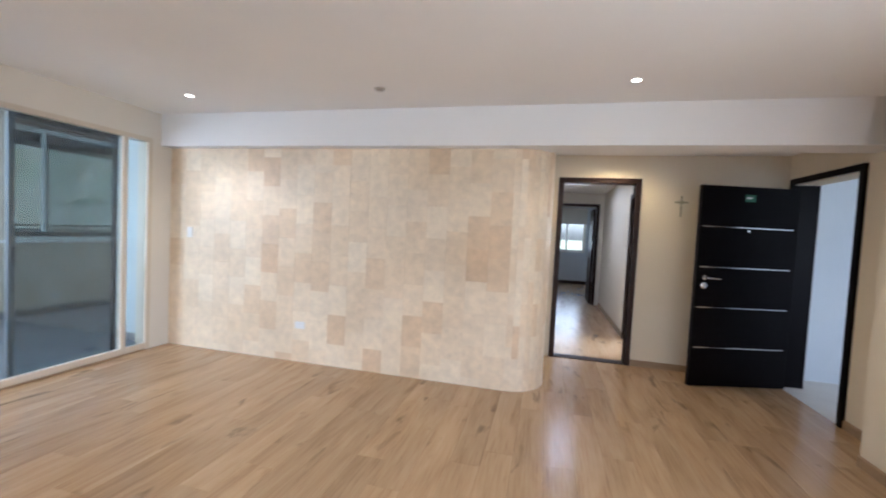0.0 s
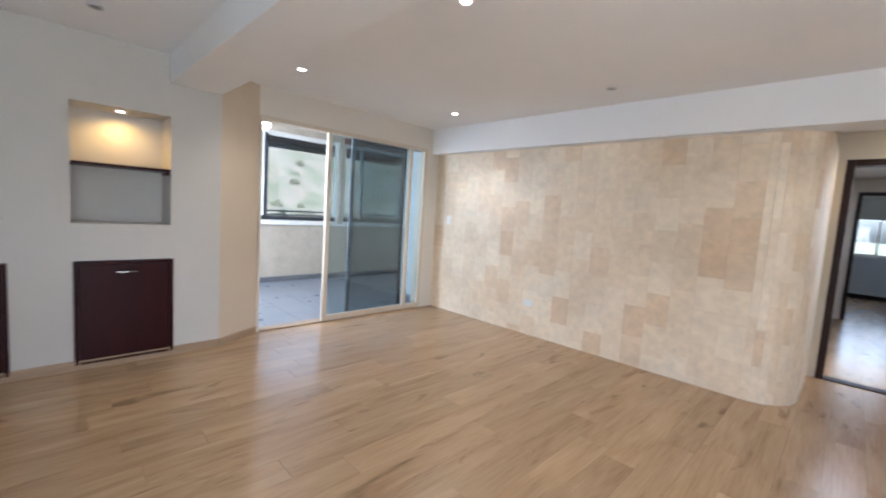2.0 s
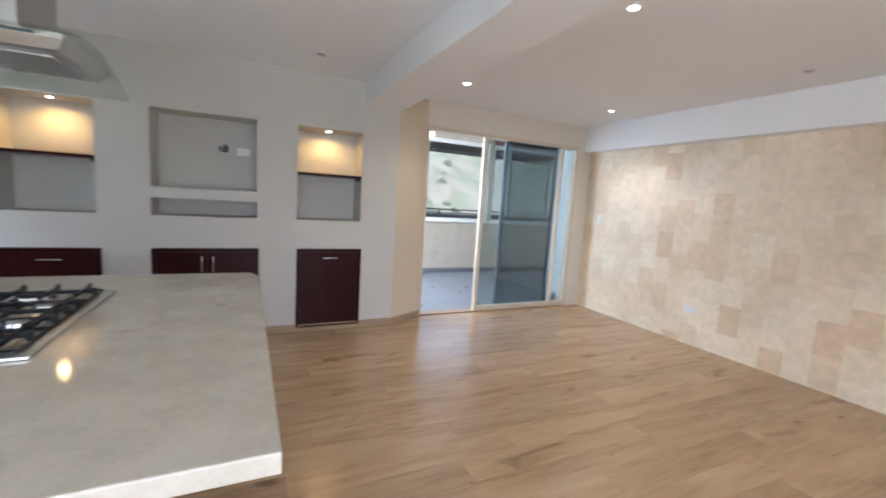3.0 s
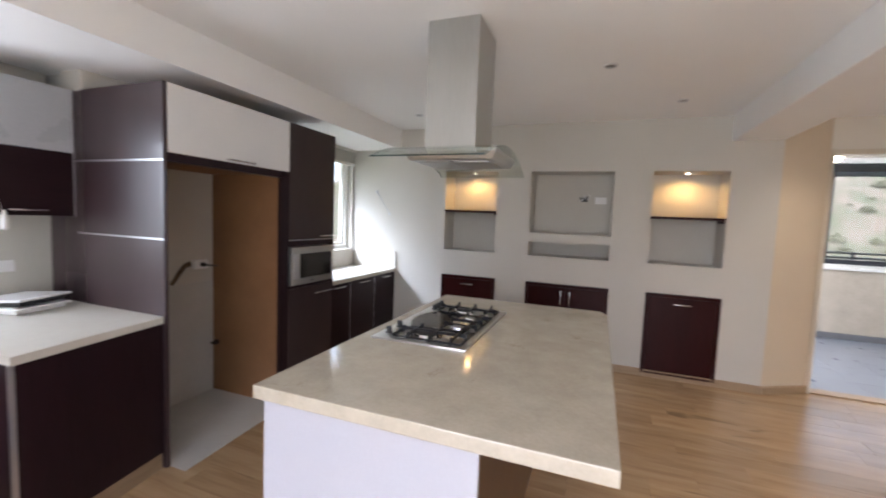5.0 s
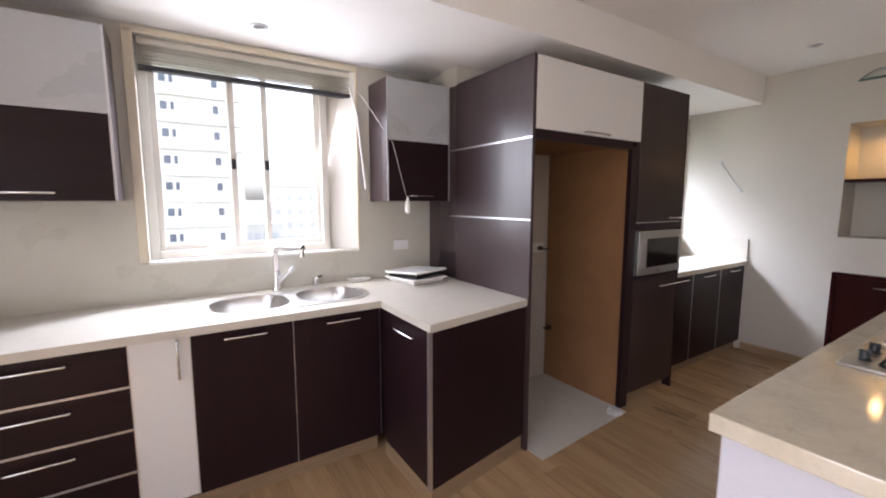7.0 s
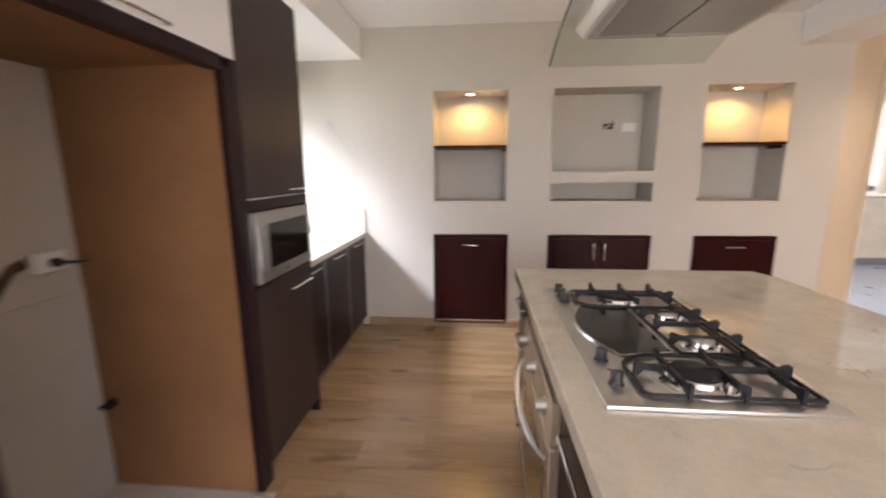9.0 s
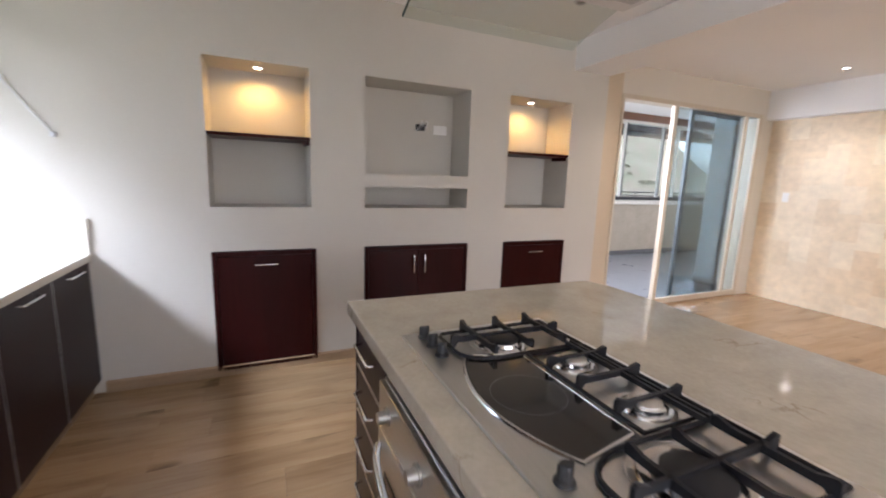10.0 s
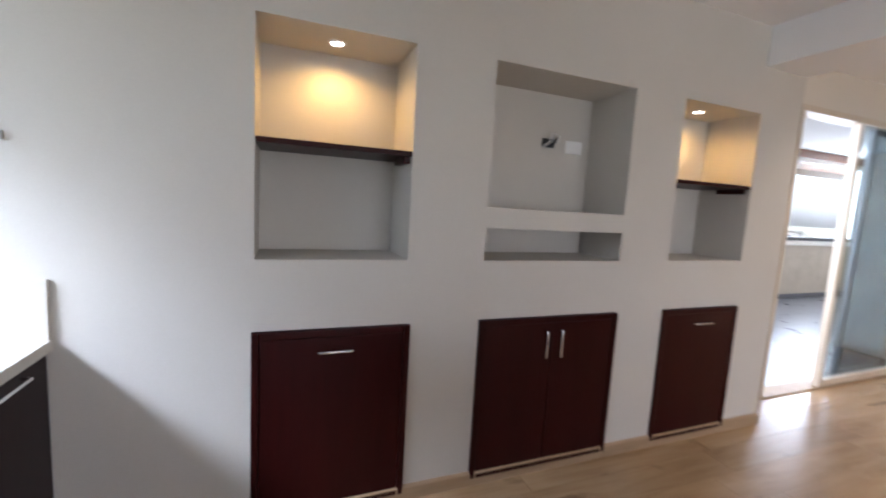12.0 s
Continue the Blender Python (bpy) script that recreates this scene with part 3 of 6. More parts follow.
structure("wall_balcony_stub", box(-4.60, -4.06, 4.10, 4.30, -0.02, 2.75), M_STUB, "pale grey-green stub wall on the balcony", "wall")
structure("wall_balcony_end", box(-6.8, -4.06, 8.9, 9.05, -0.02, 2.75), M_NICHE, "plain balcony end wall", "wall")
structure("wall_balcony_start", add_panel(bm_new(), "y", 0.5, 0.35, -6.8, -4.06, -0.02, 2.75, holes=[(-6.55, -4.25, 1.04, 2.6)]), M_NICHE, "plain balcony end wall", "wall")
structure("wall_balcony_inner", box(-4.25, -4.06, 4.60, 9.0, -0.02, 2.75), M_NICHE, "plain balcony inner wall", "wall")

# corridor and far room
structure("floor_corridor", box(-1.6, 2.6, 5.62, 14.2, -0.14, 0.0), M_PLANK, "oak laminate corridor floor", "floor")
structure("ceiling_corridor", box(-1.6, 2.95, 5.62, 14.2, 2.42, 2.57), M_CEIL, "white corridor ceiling", "ceiling")
structure("wall_corridor_a", box(0.10, 0.28, 5.62, 9.84, -0.02, 2.45), M_WARMW, "pale corridor wall", "wall")
structure("wall_corridor_b", add_panel(bm_new(), "x", 1.42, 1.55, 5.62, 9.84, -0.02, 2.45, holes=[(6.0, 6.80, -0.1, 2.05)]), M_WARMW, "pale corridor wall with a side doorway", "wall")
structure("wall_corridor_c", add_panel(bm_new(), "y", 9.84, 9.96, -1.6, 2.6, -0.02, 2.45, holes=[(0.50, 1.27, -0.1, 2.12)]), M_WARMW, "pale corridor end wall with a doorway", "wall")
structure("wall_far_room_window", add_panel(bm_new(), "y", 13.8, 13.95, -1.6, 2.6, -0.02, 2.45, holes=[(0.30, 1.42, 0.98, 2.25)]), M_COOL, "pale bedroom wall with a window", "wall")
structure("wall_far_room_a", box(-1.7, -1.6, 9.84, 14.0, -0.02, 2.45), M_COOL, "plain bedroom side wall", "wall")
structure("wall_far_room_b", box(1.75, 1.9, 9.96, 13.8, -0.02, 2.45), M_COOL, "plain bedroom side wall", "wall")
structure("wall_side_room", add_panel(bm_new(), "x", 2.45, 2.6, 5.62, 9.84, -0.02, 2.45, holes=[(6.4, 8.0, 0.95, 2.25)]), M_COOL, "plain side room wall", "wall")

# lobby behind the entrance door
structure("floor_lobby", box(2.70, 5.2, 2.6, 7.6, -0.16, -0.004), M_PALEF, "pale grey lobby floor", "floor")
structure("ceiling_lobby", box(2.90, 5.2, 2.6, 7.6, 2.5, 2.6), M_CEIL, "white lobby ceiling", "ceiling")
structure("wall_lobby", box(3.0, 5.2, 5.75, 5.9, -0.02, 2.55), M_COOL, "pale blue lobby wall", "wall")
structure("wall_lobby_back", box(5.05, 5.2, 2.6, 5.75, -0.02, 2.55), M_COOL, "pale blue lobby wall", "wall")
structure("wall_lobby_side", add_panel(bm_new(), "y", 2.65, 2.5, 2.9, 5.2, -0.02, 2.55, holes=[(3.2, 4.8, 0.9, 2.3)]), M_COOL, "pale blue lobby wall", "wall")

# ground, hillside and the neighbouring tower outside
bmg = bm_new()
n = 60
vs = {}
for i in range(n + 1):
    for k in range(n + 1):
        x, y = -3000 + 6000 * i / n, -3000 + 6000 * k / n
        vs[i, k] = bmg.verts.new((x, y, -20.0))
for i in range(n):
    for k in range(n):
        bmg.faces.new((vs[i, k], vs[i + 1, k], vs[i + 1, k + 1], vs[i, k + 1]))
structure("ground", bmg, M_GROUND, "far ground in muted green and grey", "ground")
bmh = bm_new()
vs = {}
for i in range(61):
    for k in range(71):
        x, y = -17 - 0.8 * i, -30 + 1.2 * k
        h = -9 + 0.62 * (0.8 * i) + 1.2 * noise.noise((x * 0.12, y * 0.12, 0)) + 0.5 * noise.noise((x * 0.5, y * 0.5, 3))
        vs[i, k] = bmh.verts.new((x, y, h))
for i in range(60):
    for k in range(70):
        bmh.faces.new((vs[i, k], vs[i + 1, k], vs[i + 1, k + 1], vs[i, k + 1]))
structure("hillside", bmh, M_HILL, "overgrown hillside of dry grass and shrubs", "hill", smooth=True)


# ---- parts that recur ----
def put(axis, a, d, z):
    """A point at a along a front that is square to the axis, at depth d on that axis."""
    return (d, a, z) if axis == "x" else (a, d, z)


def slab(axis, a0, a1, d0, d1, z0, z1, bevel=0.0015):
    return box(a0, a1, d0, d1, z0, z1, bevel) if axis == "y" else box(d0, d1, a0, a1, z0, z1, bevel)


def bar_handle(parent, axis, face, out, p, q, stand=0.028, r=0.0055):
    """A straight bar on two posts, from p to q, each (along, height)."""
    bm = bm_new()
    near = 0.006 / max(0.02, math.hypot(q[0] - p[0], q[1] - p[1]))
    foot = [[put(axis, e[0], face + out * d, e[1]) for d in (-0.001, stand - 0.006)] for e in (p, q)]
    bend = [put(axis, p[0] + (q[0] - p[0]) * k, face + out * (stand - 0.0015), p[1] + (q[1] - p[1]) * k) for k in (near * 0.3, 1 - near * 0.3)]
    a, b = (put(axis, p[0] + (q[0] - p[0]) * k, face + out * stand, p[1] + (q[1] - p[1]) * k) for k in (near, 1 - near))
    add_tube(bm, [*foot[0], bend[0], a, b, bend[1], *foot[1][::-1]], r)
    return part("handle", bm, M_CHROME, parent, "satin chrome bar handle", smooth=True)


def door(parent, axis, face, out, a0, a1, z0, z1, material, handle=None, name="door", label="", trim=False, thick=0.018):
    """A flat cabinet front whose outer side lies at face."""
    d = part(name, slab(axis, a0 + 0.002, a1 - 0.002, face - out * thick, face, z0 + 0.002, z1 - 0.002), material, parent, label)
    if trim:
        part("edge_strip", slab(axis, a0 + 0.002, a1 - 0.002, face - out * 0.004, face + out * 0.003, z0 + 0.001, z0 + 0.010, 0.0008), M_TRIM, d, "aluminium edge strip")
    if handle:
        bar_handle(d, axis, face, out, *handle)
    return d


def wall_plate(name, axis, face, out, a, z, wide, high, label, category, keys=1):
    t = thing(name, put(axis, a, face, z - high / 2), label, category)
    part("plate", slab(axis, a - wide / 2, a + wide / 2, face - out * 0.001, face + out * 0.008, z - high / 2, z + high / 2, 0.003), M_PLAST, t)
    for k in range(keys):
        w = wide * 0.7 / keys
        c = a - wide * 0.35 + w * (k + 0.5)
        part("key", slab(axis, c - w * 0.42, c + w * 0.42, face + out * 0.007, face + out * 0.012, z - high * 0.3, z + high * 0.3, 0.0015), M_PLAST, t)
    return t


def recessed_lamp(x, y, z, lit, r=0.04):
    t = thing("ceiling_lamp", (x, y, z - 0.012), "small round recessed ceiling lamp, " + ("lit warm white" if lit else "switched off"), "ceiling lamp", "recessed ceiling lamps")
    bm = bm_new()
    add_lathe(bm, (x, y, z), [(r * 0.72, 0.0), (r * 0.72, -0.006), (r * 0.92, -0.010), (r * 1.05, -0.006), (r * 1.08, 0.0)])
    part("trim_ring", bm, M_PLAST if lit else M_TRIM, t, "", smooth=True)
    bm = bm_new()
    add_lathe(bm, (x, y, z), [(r * 0.72, -0.001), (r * 0.70, -0.003), (r * 0.3, -0.005), (r * 0.02, -0.006)])
    part("lens", bm, M_LAMP_ON if lit else M_LAMP_OFF, t, "", smooth=True)


def skirting(name, p, q, material=None, h=0.075, t=0.014):
    """A skirting board along a wall's foot from p to q; the room lies to the left of that way."""
    d = Vector((q[0] - p[0], q[1] - p[1], 0)).normalized()
    n = Vector((-d.y, d.x, 0))
    bm = bm_new()
    prof = [(0, 0), (t, 0), (t, h - 0.012), (t * 0.4, h), (0, h)]
    ring = [[bm.verts.new(Vector((e[0], e[1], 0)) + n * u + Vector((0, 0, w))) for u, w in prof] for e in (p, q)]
    for k in range(5):
        bm.faces.new((ring[0][k], ring[0][(k + 1) % 5], ring[1][(k + 1) % 5], ring[1][k]))
    bm.faces.new(ring[0])
    bm.faces.new(ring[1][::-1])
    return structure(name, bm, material or M_BASE, "oak-coloured skirting board along the wall foot", "baseboard")


def slab_with_holes(outline, holes, z0, z1):
    """A flat plate of any outline with holes cut through."""
    bm = bm_new()
    loops = []
    for ring in (outline, *holes):
        vs = [bm.verts.new((x, y, z1)) for x, y in ring]
        loops.append(vs)
    edges = [bm.edges.new((vs[k], vs[(k + 1) % len(vs)])) for vs in loops for k in range(len(vs))]
    bmesh.ops.triangle_fill(bm, use_beauty=True, use_dissolve=False, edges=edges, normal=(0, 0, 1))
    low = {}
    top_faces = bm.faces[:]
    for vs in loops:
        for v in vs:
            low[v] = bm.verts.new((v.co.x, v.co.y, z0))
    for f in top_faces:
        bm.faces.new([low[v] for v in reversed(f.verts[:])])
    for vs in loops:
        for k in range(len(vs)):
            a, b = vs[k], vs[(k + 1) % len(vs)]
            bm.faces.new((a, b, low[b], low[a]))
    bmesh.ops.recalc_face_normals(bm, faces=bm.faces[:])
    return bm


def rounded(x0, x1, y0, y1, r, seg=7):
    pts = []
    for cx, cy, s in ((x1 - r, y1 - r, 0), (x0 + r, y1 - r, 90), (x0 + r, y0 + r, 180), (x1 - r, y0 + r, 270)):
        pts += [(cx + r * math.cos(radians(s + 90 * k / seg)), cy + r * math.sin(radians(s + 90 * k / seg))) for k in range(seg + 1)]
    return pts


# ---- kitchen island ----
ISX0, ISX1, IFY, IBY = -2.19, -0.25, -1.425, -0.61
isl = thing("kitchen_island", (-1.19, -1.02, 0), "white and dark wenge kitchen island base with drawers", "kitchen island")
part("body", box(ISX0 + 0.02, ISX1 - 0.021, IFY + 0.02, IBY - 0.019, 0.08, 0.849), M_WENGE, isl)
part("end_panel", box(ISX1 - 0.02, ISX1, IFY - 0.002, IBY, 0.0, 0.85, 0.001), M_WPANEL, isl, "white melamine end panel")
part("end_panel", box(ISX0, ISX0 + 0.019, IFY - 0.002, IBY, 0.0, 0.85, 0.001), M_WENGE, isl, "dark wenge end panel")
part("back_panel", box(ISX0 + 0.02, ISX1 - 0.021, IBY - 0.018, IBY - 0.001, 0.0, 0.85, 0.001), M_DARK_BOARD, isl, "brown back panel with shade put into its colour")
part("plinth", box(ISX0 + 0.02, ISX1 - 0.021, IFY + 0.05, IFY + 0.066, 0.0, 0.08), M_BASE, isl, "oak-coloured plinth")
for k in range(4):
    z1 = 0.845 - 0.188 * k
    door(isl, "y", IFY, -1, ISX0 + 0.02, -1.785, z1 - 0.186, z1, M_WENGE_H, ((-2.09, z1 - 0.07), (-1.90, z1 - 0.07)), "drawer", trim=True)
for a0, a1 in ((-1.085, -0.68), (-0.68, -0.272)):
    door(isl, "y", IFY, -1, a0, a1, 0.09, 0.845, M_WENGE, ((a0 + 0.1, 0.78), (a1 - 0.1, 0.78)), trim=True)

bm = add_prism(bm_new(), [(-2.226, -1.453), (-0.213, -1.445), (-0.213, -0.227), (-2.105, -0.227), (-2.226, -0.272)], 0.85, 0.90)
bmesh.ops.bevel(bm, geom=bm.edges[:], offset=0.005, segments=2, affect="EDGES", profile=0.6)
tagged(part("island_worktop", bm, M_STONE), "thick beige polished stone island worktop", "worktop")

oven = thing("built_in_oven", (-1.435, -1.44, 0.2), "stainless steel oven built into the island", "oven")
part("housing", box(-1.775, -1.095, IFY - 0.004, IFY + 0.019, 0.15, 0.80, 0.002), M_STEEL, oven)
part("control_panel", box(-1.772, -1.098, IFY - 0.022, IFY - 0.004, 0.665, 0.795, 0.003), M_STEEL, oven, "brushed steel control panel")
ovd = part("oven_door", box(-1.772, -1.098, IFY - 0.024, IFY - 0.004, 0.16, 0.655, 0.004), M_STEEL, oven, "brushed steel oven door")
part("oven_glass", box(-1.70, -1.17, IFY - 0.027, IFY - 0.0245, 0.22, 0.55, 0.002), M_CERAM, ovd, "dark oven window")
bow = [(-1.75 + 0.63 * k / 12, IFY - 0.03 - 0.045 * math.sin(math.pi * k / 12) ** 0.6, 0.60) for k in range(13)]
part("oven_handle", add_tube(bm_new(), bow, 0.011), M_CHROME, ovd, "bowed chrome handle", smooth=True)
for x in (-1.68, -1.44, -1.20):
    bm = bm_new()
    add_cyl(bm, (x, IFY - 0.022, 0.73), 0.026, -0.006, "y", 20)
    add_cyl(bm, (x, IFY - 0.028, 0.73), 0.019, -0.024, "y", 20, 0.016)
    part("knob", bm, M_HOOD, oven, "dull steel oven knob", smooth=True)

# hob
HX0, HX1, HY0, HY1, HZ = -1.802, -0.905, -1.370, -0.868, 0.900
hob = thing("gas_hob", (-1.355, -1.12, HZ), "stainless gas hob with iron grates and ceramic plate, on the island", "hob")
part("tray", box(HX0, HX1, HY0, HY1, HZ + 0.0005, HZ + 0.011, 0.004), M_STEEL, hob, "brushed steel tray", smooth=True)
cer = [(-1.592, -1.262), (-1.583, -1.20), (-1.569, -1.115), (-1.180, -1.115), (-1.163, -1.20), (-1.150, -1.262)]
cer += [(-1.150 - 0.442 * k / 12, -1.262 - 0.066 * math.sin(math.pi * k / 12) ** 0.85) for k in range(1, 12)]
part("ceramic_plate", add_prism(bm_new(), cer, HZ + 0.011, HZ + 0.0145), M_CERAM, hob, "black ceramic glass plate")
rim = [(x, y, HZ + 0.0125) for x, y in [*cer[3:], cer[0], cer[1], cer[2]]]
part("chrome_edge", add_tube(bm_new(), rim, 0.006, 8), M_CHROME, hob, "curved chrome edge", smooth=True)
part("chrome_edge", add_tube(bm_new(), [(-1.569, -1.111, HZ + 0.0125), (-1.180, -1.111, HZ + 0.0125)], 0.004, 8), M_CHROME, hob, "straight chrome edge", smooth=True)
ringc = [(-1.375 + 0.085 * math.cos(2 * math.pi * k / 32), -1.215 + 0.085 * math.sin(2 * math.pi * k / 32), HZ + 0.0146) for k in range(33)]
part("heating_ring", add_tube(bm_new(), ringc, 0.0005, 6), M_GROUT, hob, "thin grey ring printed on the plate", smooth=True)
part("sticker", box(-1.081, -1.067, -1.320, -1.306, HZ + 0.0109, HZ + 0.0116), M_DARK_BOARD, hob, "tiny brown sticker")


def pan_well(x, y, rx, ry):
    """A shallow pressed ring in the tray round a burner."""
    bm = bm_new()
    pts = [(x + rx * math.cos(2 * math.pi * k / 40), y + ry * math.sin(2 * math.pi * k / 40), HZ + 0.0108) for k in range(41)]
    add_tube(bm, pts, 0.0028, 8)
    part("tray_ring", bm, M_STEEL, hob, "pressed steel ring", smooth=True)


def burner(x, y, r):
    bm = bm_new()
    add_lathe(bm, (x, y, HZ + 0.011), [(r * 1.35, 0), (r * 1.3, 0.004), (r * 1.05, 0.006), (r * 1.0, 0.014), (r * 0.85, 0.016)])
    b = part("burner", bm, M_CHROME, hob, "steel burner ring", smooth=True)
    bm = bm_new()
    add_lathe(bm, (x, y, HZ + 0.026), [(r * 0.82, 0), (r * 0.84, 0.004), (r * 0.7, 0.008), (r * 0.05, 0.009)])
    part("burner_cap", bm, M_STEEL if r < 0.045 else M_IRON, b, "burner cap", smooth=True)
    part("spark_plug", add_cyl(bm_new(), (x + r * 1.05, y + r * 0.6, HZ + 0.011), 0.004, 0.018, "z", 8), M_PLAST, b, "white ceramic spark plug", smooth=True)


for bx_, by_, br in ((-1.648, -1.117, 0.058), (-1.463, -1.010, 0.040), (-1.240, -1.010, 0.040), (-1.048, -1.122, 0.068)):
    burner(bx_, by_, br)
    pan_well(bx_, by_, br * 1.55, br * 1.55)


def blade(parent, axis, at, lo, hi, low=(True, True), n=0.0048):
    """A flat upright iron bar along an axis, with a fin at each end and a foot where low says so."""
    bm = bm_new()
    z0, z1 = HZ + 0.0112, HZ + 0.026
    top = z1 + 0.024
    pts = [(lo, z0 if low[0] else z1), (lo, top - 0.004), (lo + 0.006, top), (lo + 0.014, top - 0.002), (lo + 0.034, z1 + 0.015), (hi - 0.034, z1 + 0.015),
           (hi - 0.014, top - 0.002), (hi - 0.006, top), (hi, top - 0.004), (hi, z0 if low[1] else z1), (hi - 0.009, z0 if low[1] else z1), (hi - 0.022, z1), (lo + 0.022, z1), (lo + 0.009, z0 if low[0] else z1)]
    side = [[bm.verts.new((at + d, a, z) if axis == "y" else (a, at + d, z)) for a, z in pts] for d in (-n, n)]
    bm.faces.new(side[0])
    bm.faces.new(side[1][::-1])
    for k in range(len(pts)):
        j = (k + 1) % len(pts)
        bm.faces.new((side[0][k], side[1][k], side[1][j], side[0][j]))
    bmesh.ops.triangulate(bm, faces=[f for f in bm.faces if len(f.verts) > 4])
    return part("grate_bar", bm, M_IRON, parent)


def grate_frame(outline, label):
    """A low closed frame of square iron bar that follows the outline."""
    pts = [(x, y, HZ + 0.0185) for x, y in outline]
    return part("pan_support", add_tube(bm_new(), [*pts, pts[0]], 0.0055, 6), M_IRON, hob, label)


far_bow = [(-1.62 + 0.068 * math.sin(radians(15 * k)), -1.17 - 0.105 * math.cos(radians(15 * k))) for k in range(7)]
far_grate = grate_frame([(-1.752, -0.905), (-1.752, -1.262), (-1.735, -1.275), *far_bow, (-1.552, -0.905)], "black cast-iron pan support with a bowed side")
near_bow = [(-1.085 - 0.068 * math.sin(radians(15 * k)), -1.17 - 0.105 * math.cos(radians(15 * k))) for k in range(6, -1, -1)]
near_grate = grate_frame([(-0.945, -0.905), (-1.153, -0.905), *near_bow, (-0.960, -1.275), (-0.945, -1.262)], "black cast-iron pan support with a bowed side")
mid_grate = grate_frame([(-1.538, -0.905), (-1.538, -1.098), (-1.168, -1.098), (-1.168, -0.905)], "black cast-iron middle pan support")
for yb in (-1.186, -1.070, -0.957):
    blade(far_grate, "x", yb, -1.775, -1.560, (True, False))
    blade(near_grate, "x", yb + 0.002, -1.135, -0.935, (False, True))
blade(far_grate, "y", -1.665, -1.272, -0.905)
blade(near_grate, "y", -1.050, -1.265, -0.905)
for xb in (-1.460, -1.352, -1.240):
    blade(mid_grate, "y", xb, -1.098, -0.905)
for yb in (-0.965, -0.949):
    part("grate_rail", box(-1.548, -1.142, yb - 0.004, yb + 0.004, HZ + 0.026, HZ + 0.038, 0.001), M_IRON, mid_grate)
for kx, ky in ((-1.762, -1.314), (-1.696, -1.314), (-1.630, -1.314), (-1.129, -1.320), (-1.003, -1.320)):
    bm = bm_new()
    add_lathe(bm, (kx, ky, HZ + 0.011), [(0.019, 0), (0.018, 0.004), (0.013, 0.008), (0.0118, 0.030), (0.010, 0.033), (0.001, 0.034)], 18)
    add_box(bm, kx - 0.004, kx + 0.004, ky - 0.0145, ky + 0.0145, HZ + 0.02, HZ + 0.046, 0.001)
    part("control_knob", bm, M_BLACK, hob, "black control knob", smooth=True)

# hood
hood = thing("extractor_hood", (-1.365, -1.08, 1.76), "steel island extractor hood with a curved glass canopy", "extractor hood")
part("chimney", box(-1.53, -1.20, -1.24, -0.955, 1.86, CZ - 0.001, 0.003), M_HOOD, hood, "brushed steel chimney sleeve")
part("chimney_seam", box(-1.532, -1.5302, -1.10, -1.094, 2.30, CZ - 0.002), M_DARKAL, hood)
bm = bm_new()
rings = []
for z, hx, hy in ((1.885, 0.235, 0.255), (1.868, 0.235, 0.255), (1.836, 0.215, 0.235), (1.828, 0.205, 0.225)):
    rings.append([bm.verts.new((-1.365 + sx * hx, -1.078 + sy * hy, z)) for sx, sy in ((-1, -1), (1, -1), (1, 1), (-1, 1))])
for a, b in zip(rings, rings[1:]):
    for k in range(4):
        bm.faces.new((a[k], a[(k + 1) % 4], b[(k + 1) % 4], b[k]))
bm.faces.new(rings[0])
bm.faces.new(rings[-1][::-1])
tray = part("hood_body", bm, M_STEEL, hood, "tapered steel filter housing")
for y in (-1.180, -0.976):
    part("grease_filter", box(-1.52, -1.21, y - 0.098, y + 0.098, 1.823, 1.829, 0.002), M_HOOD, tray, "dull metal grease filter")
for x in (-1.50, -1.23):
    part("hood_lamp", add_cyl(bm_new(), (x - 0.033 if x < -1.4 else x + 0.033, -1.078, 1.822), 0.014, 0.006), M_LAMP_OFF, tray, "small unlit hood lamp", smooth=True)
bm = bm_new()
grid = {}
for i in range(17):
    for k in range(9):
        u, v = -1 + i / 8, -1 + k / 4
        y, x = -1.087 + 0.288 * u, -1.340 + 0.485 * v
        grid[i, k] = [bm.verts.new((x, y, 1.915 - 0.105 * abs(v) ** 2.0 - s)) for s in (0, 0.007)]
for i in range(16):
    for k in range(8):
        for s in (0, 1):
            bm.faces.new([grid[i, k][s], grid[i + 1, k][s], grid[i + 1, k + 1][s], grid[i, k + 1][s]])
edge = [(i, 0) for i in range(17)] + [(16, k) for k in range(1, 9)] + [(i, 8) for i in range(15, -1, -1)] + [(0, k) for k in range(7, 0, -1)]
for a, b in zip(edge, edge[1:] + edge[:1]):
    bm.faces.new([grid[a][0], grid[b][0], grid[b][1], grid[a][1]])
canopy = part("glass_canopy", bm, M_HGLASS, hood, "clear curved glass canopy", smooth=True)
canopy.visible_shadow = False
for x in (-0.853,):
    part("glass_edge", box(x - 0.002, x + 0.002, -1.374, -0.800, 1.803, 1.810), M_GEDGE, canopy, "dark green polished glass edge")
for y in (-1.377,):
    bm = bm_new()
    line = [(-1.340 + 0.485 * v / 8, y, 1.9115 - 0.105 * (v / 8) ** 2) for v in range(-8, 9)]
    part("glass_edge", add_tube(bm, line, 0.0028, 6), M_GEDGE, canopy, "dark green polished glass edge", smooth=True)

# ---- sink run ----
RF = -3.03
corner = thing("corner_cabinet", (-0.34, -2.9, 0), "dark wenge corner base cabinet ending at the fridge alcove", "kitchen cabinet", "base cabinets under the sink worktop")
part("body", box(-0.675, -0.02, -3.60, -2.63, 0.10, 0.858), M_WENGE, corner)
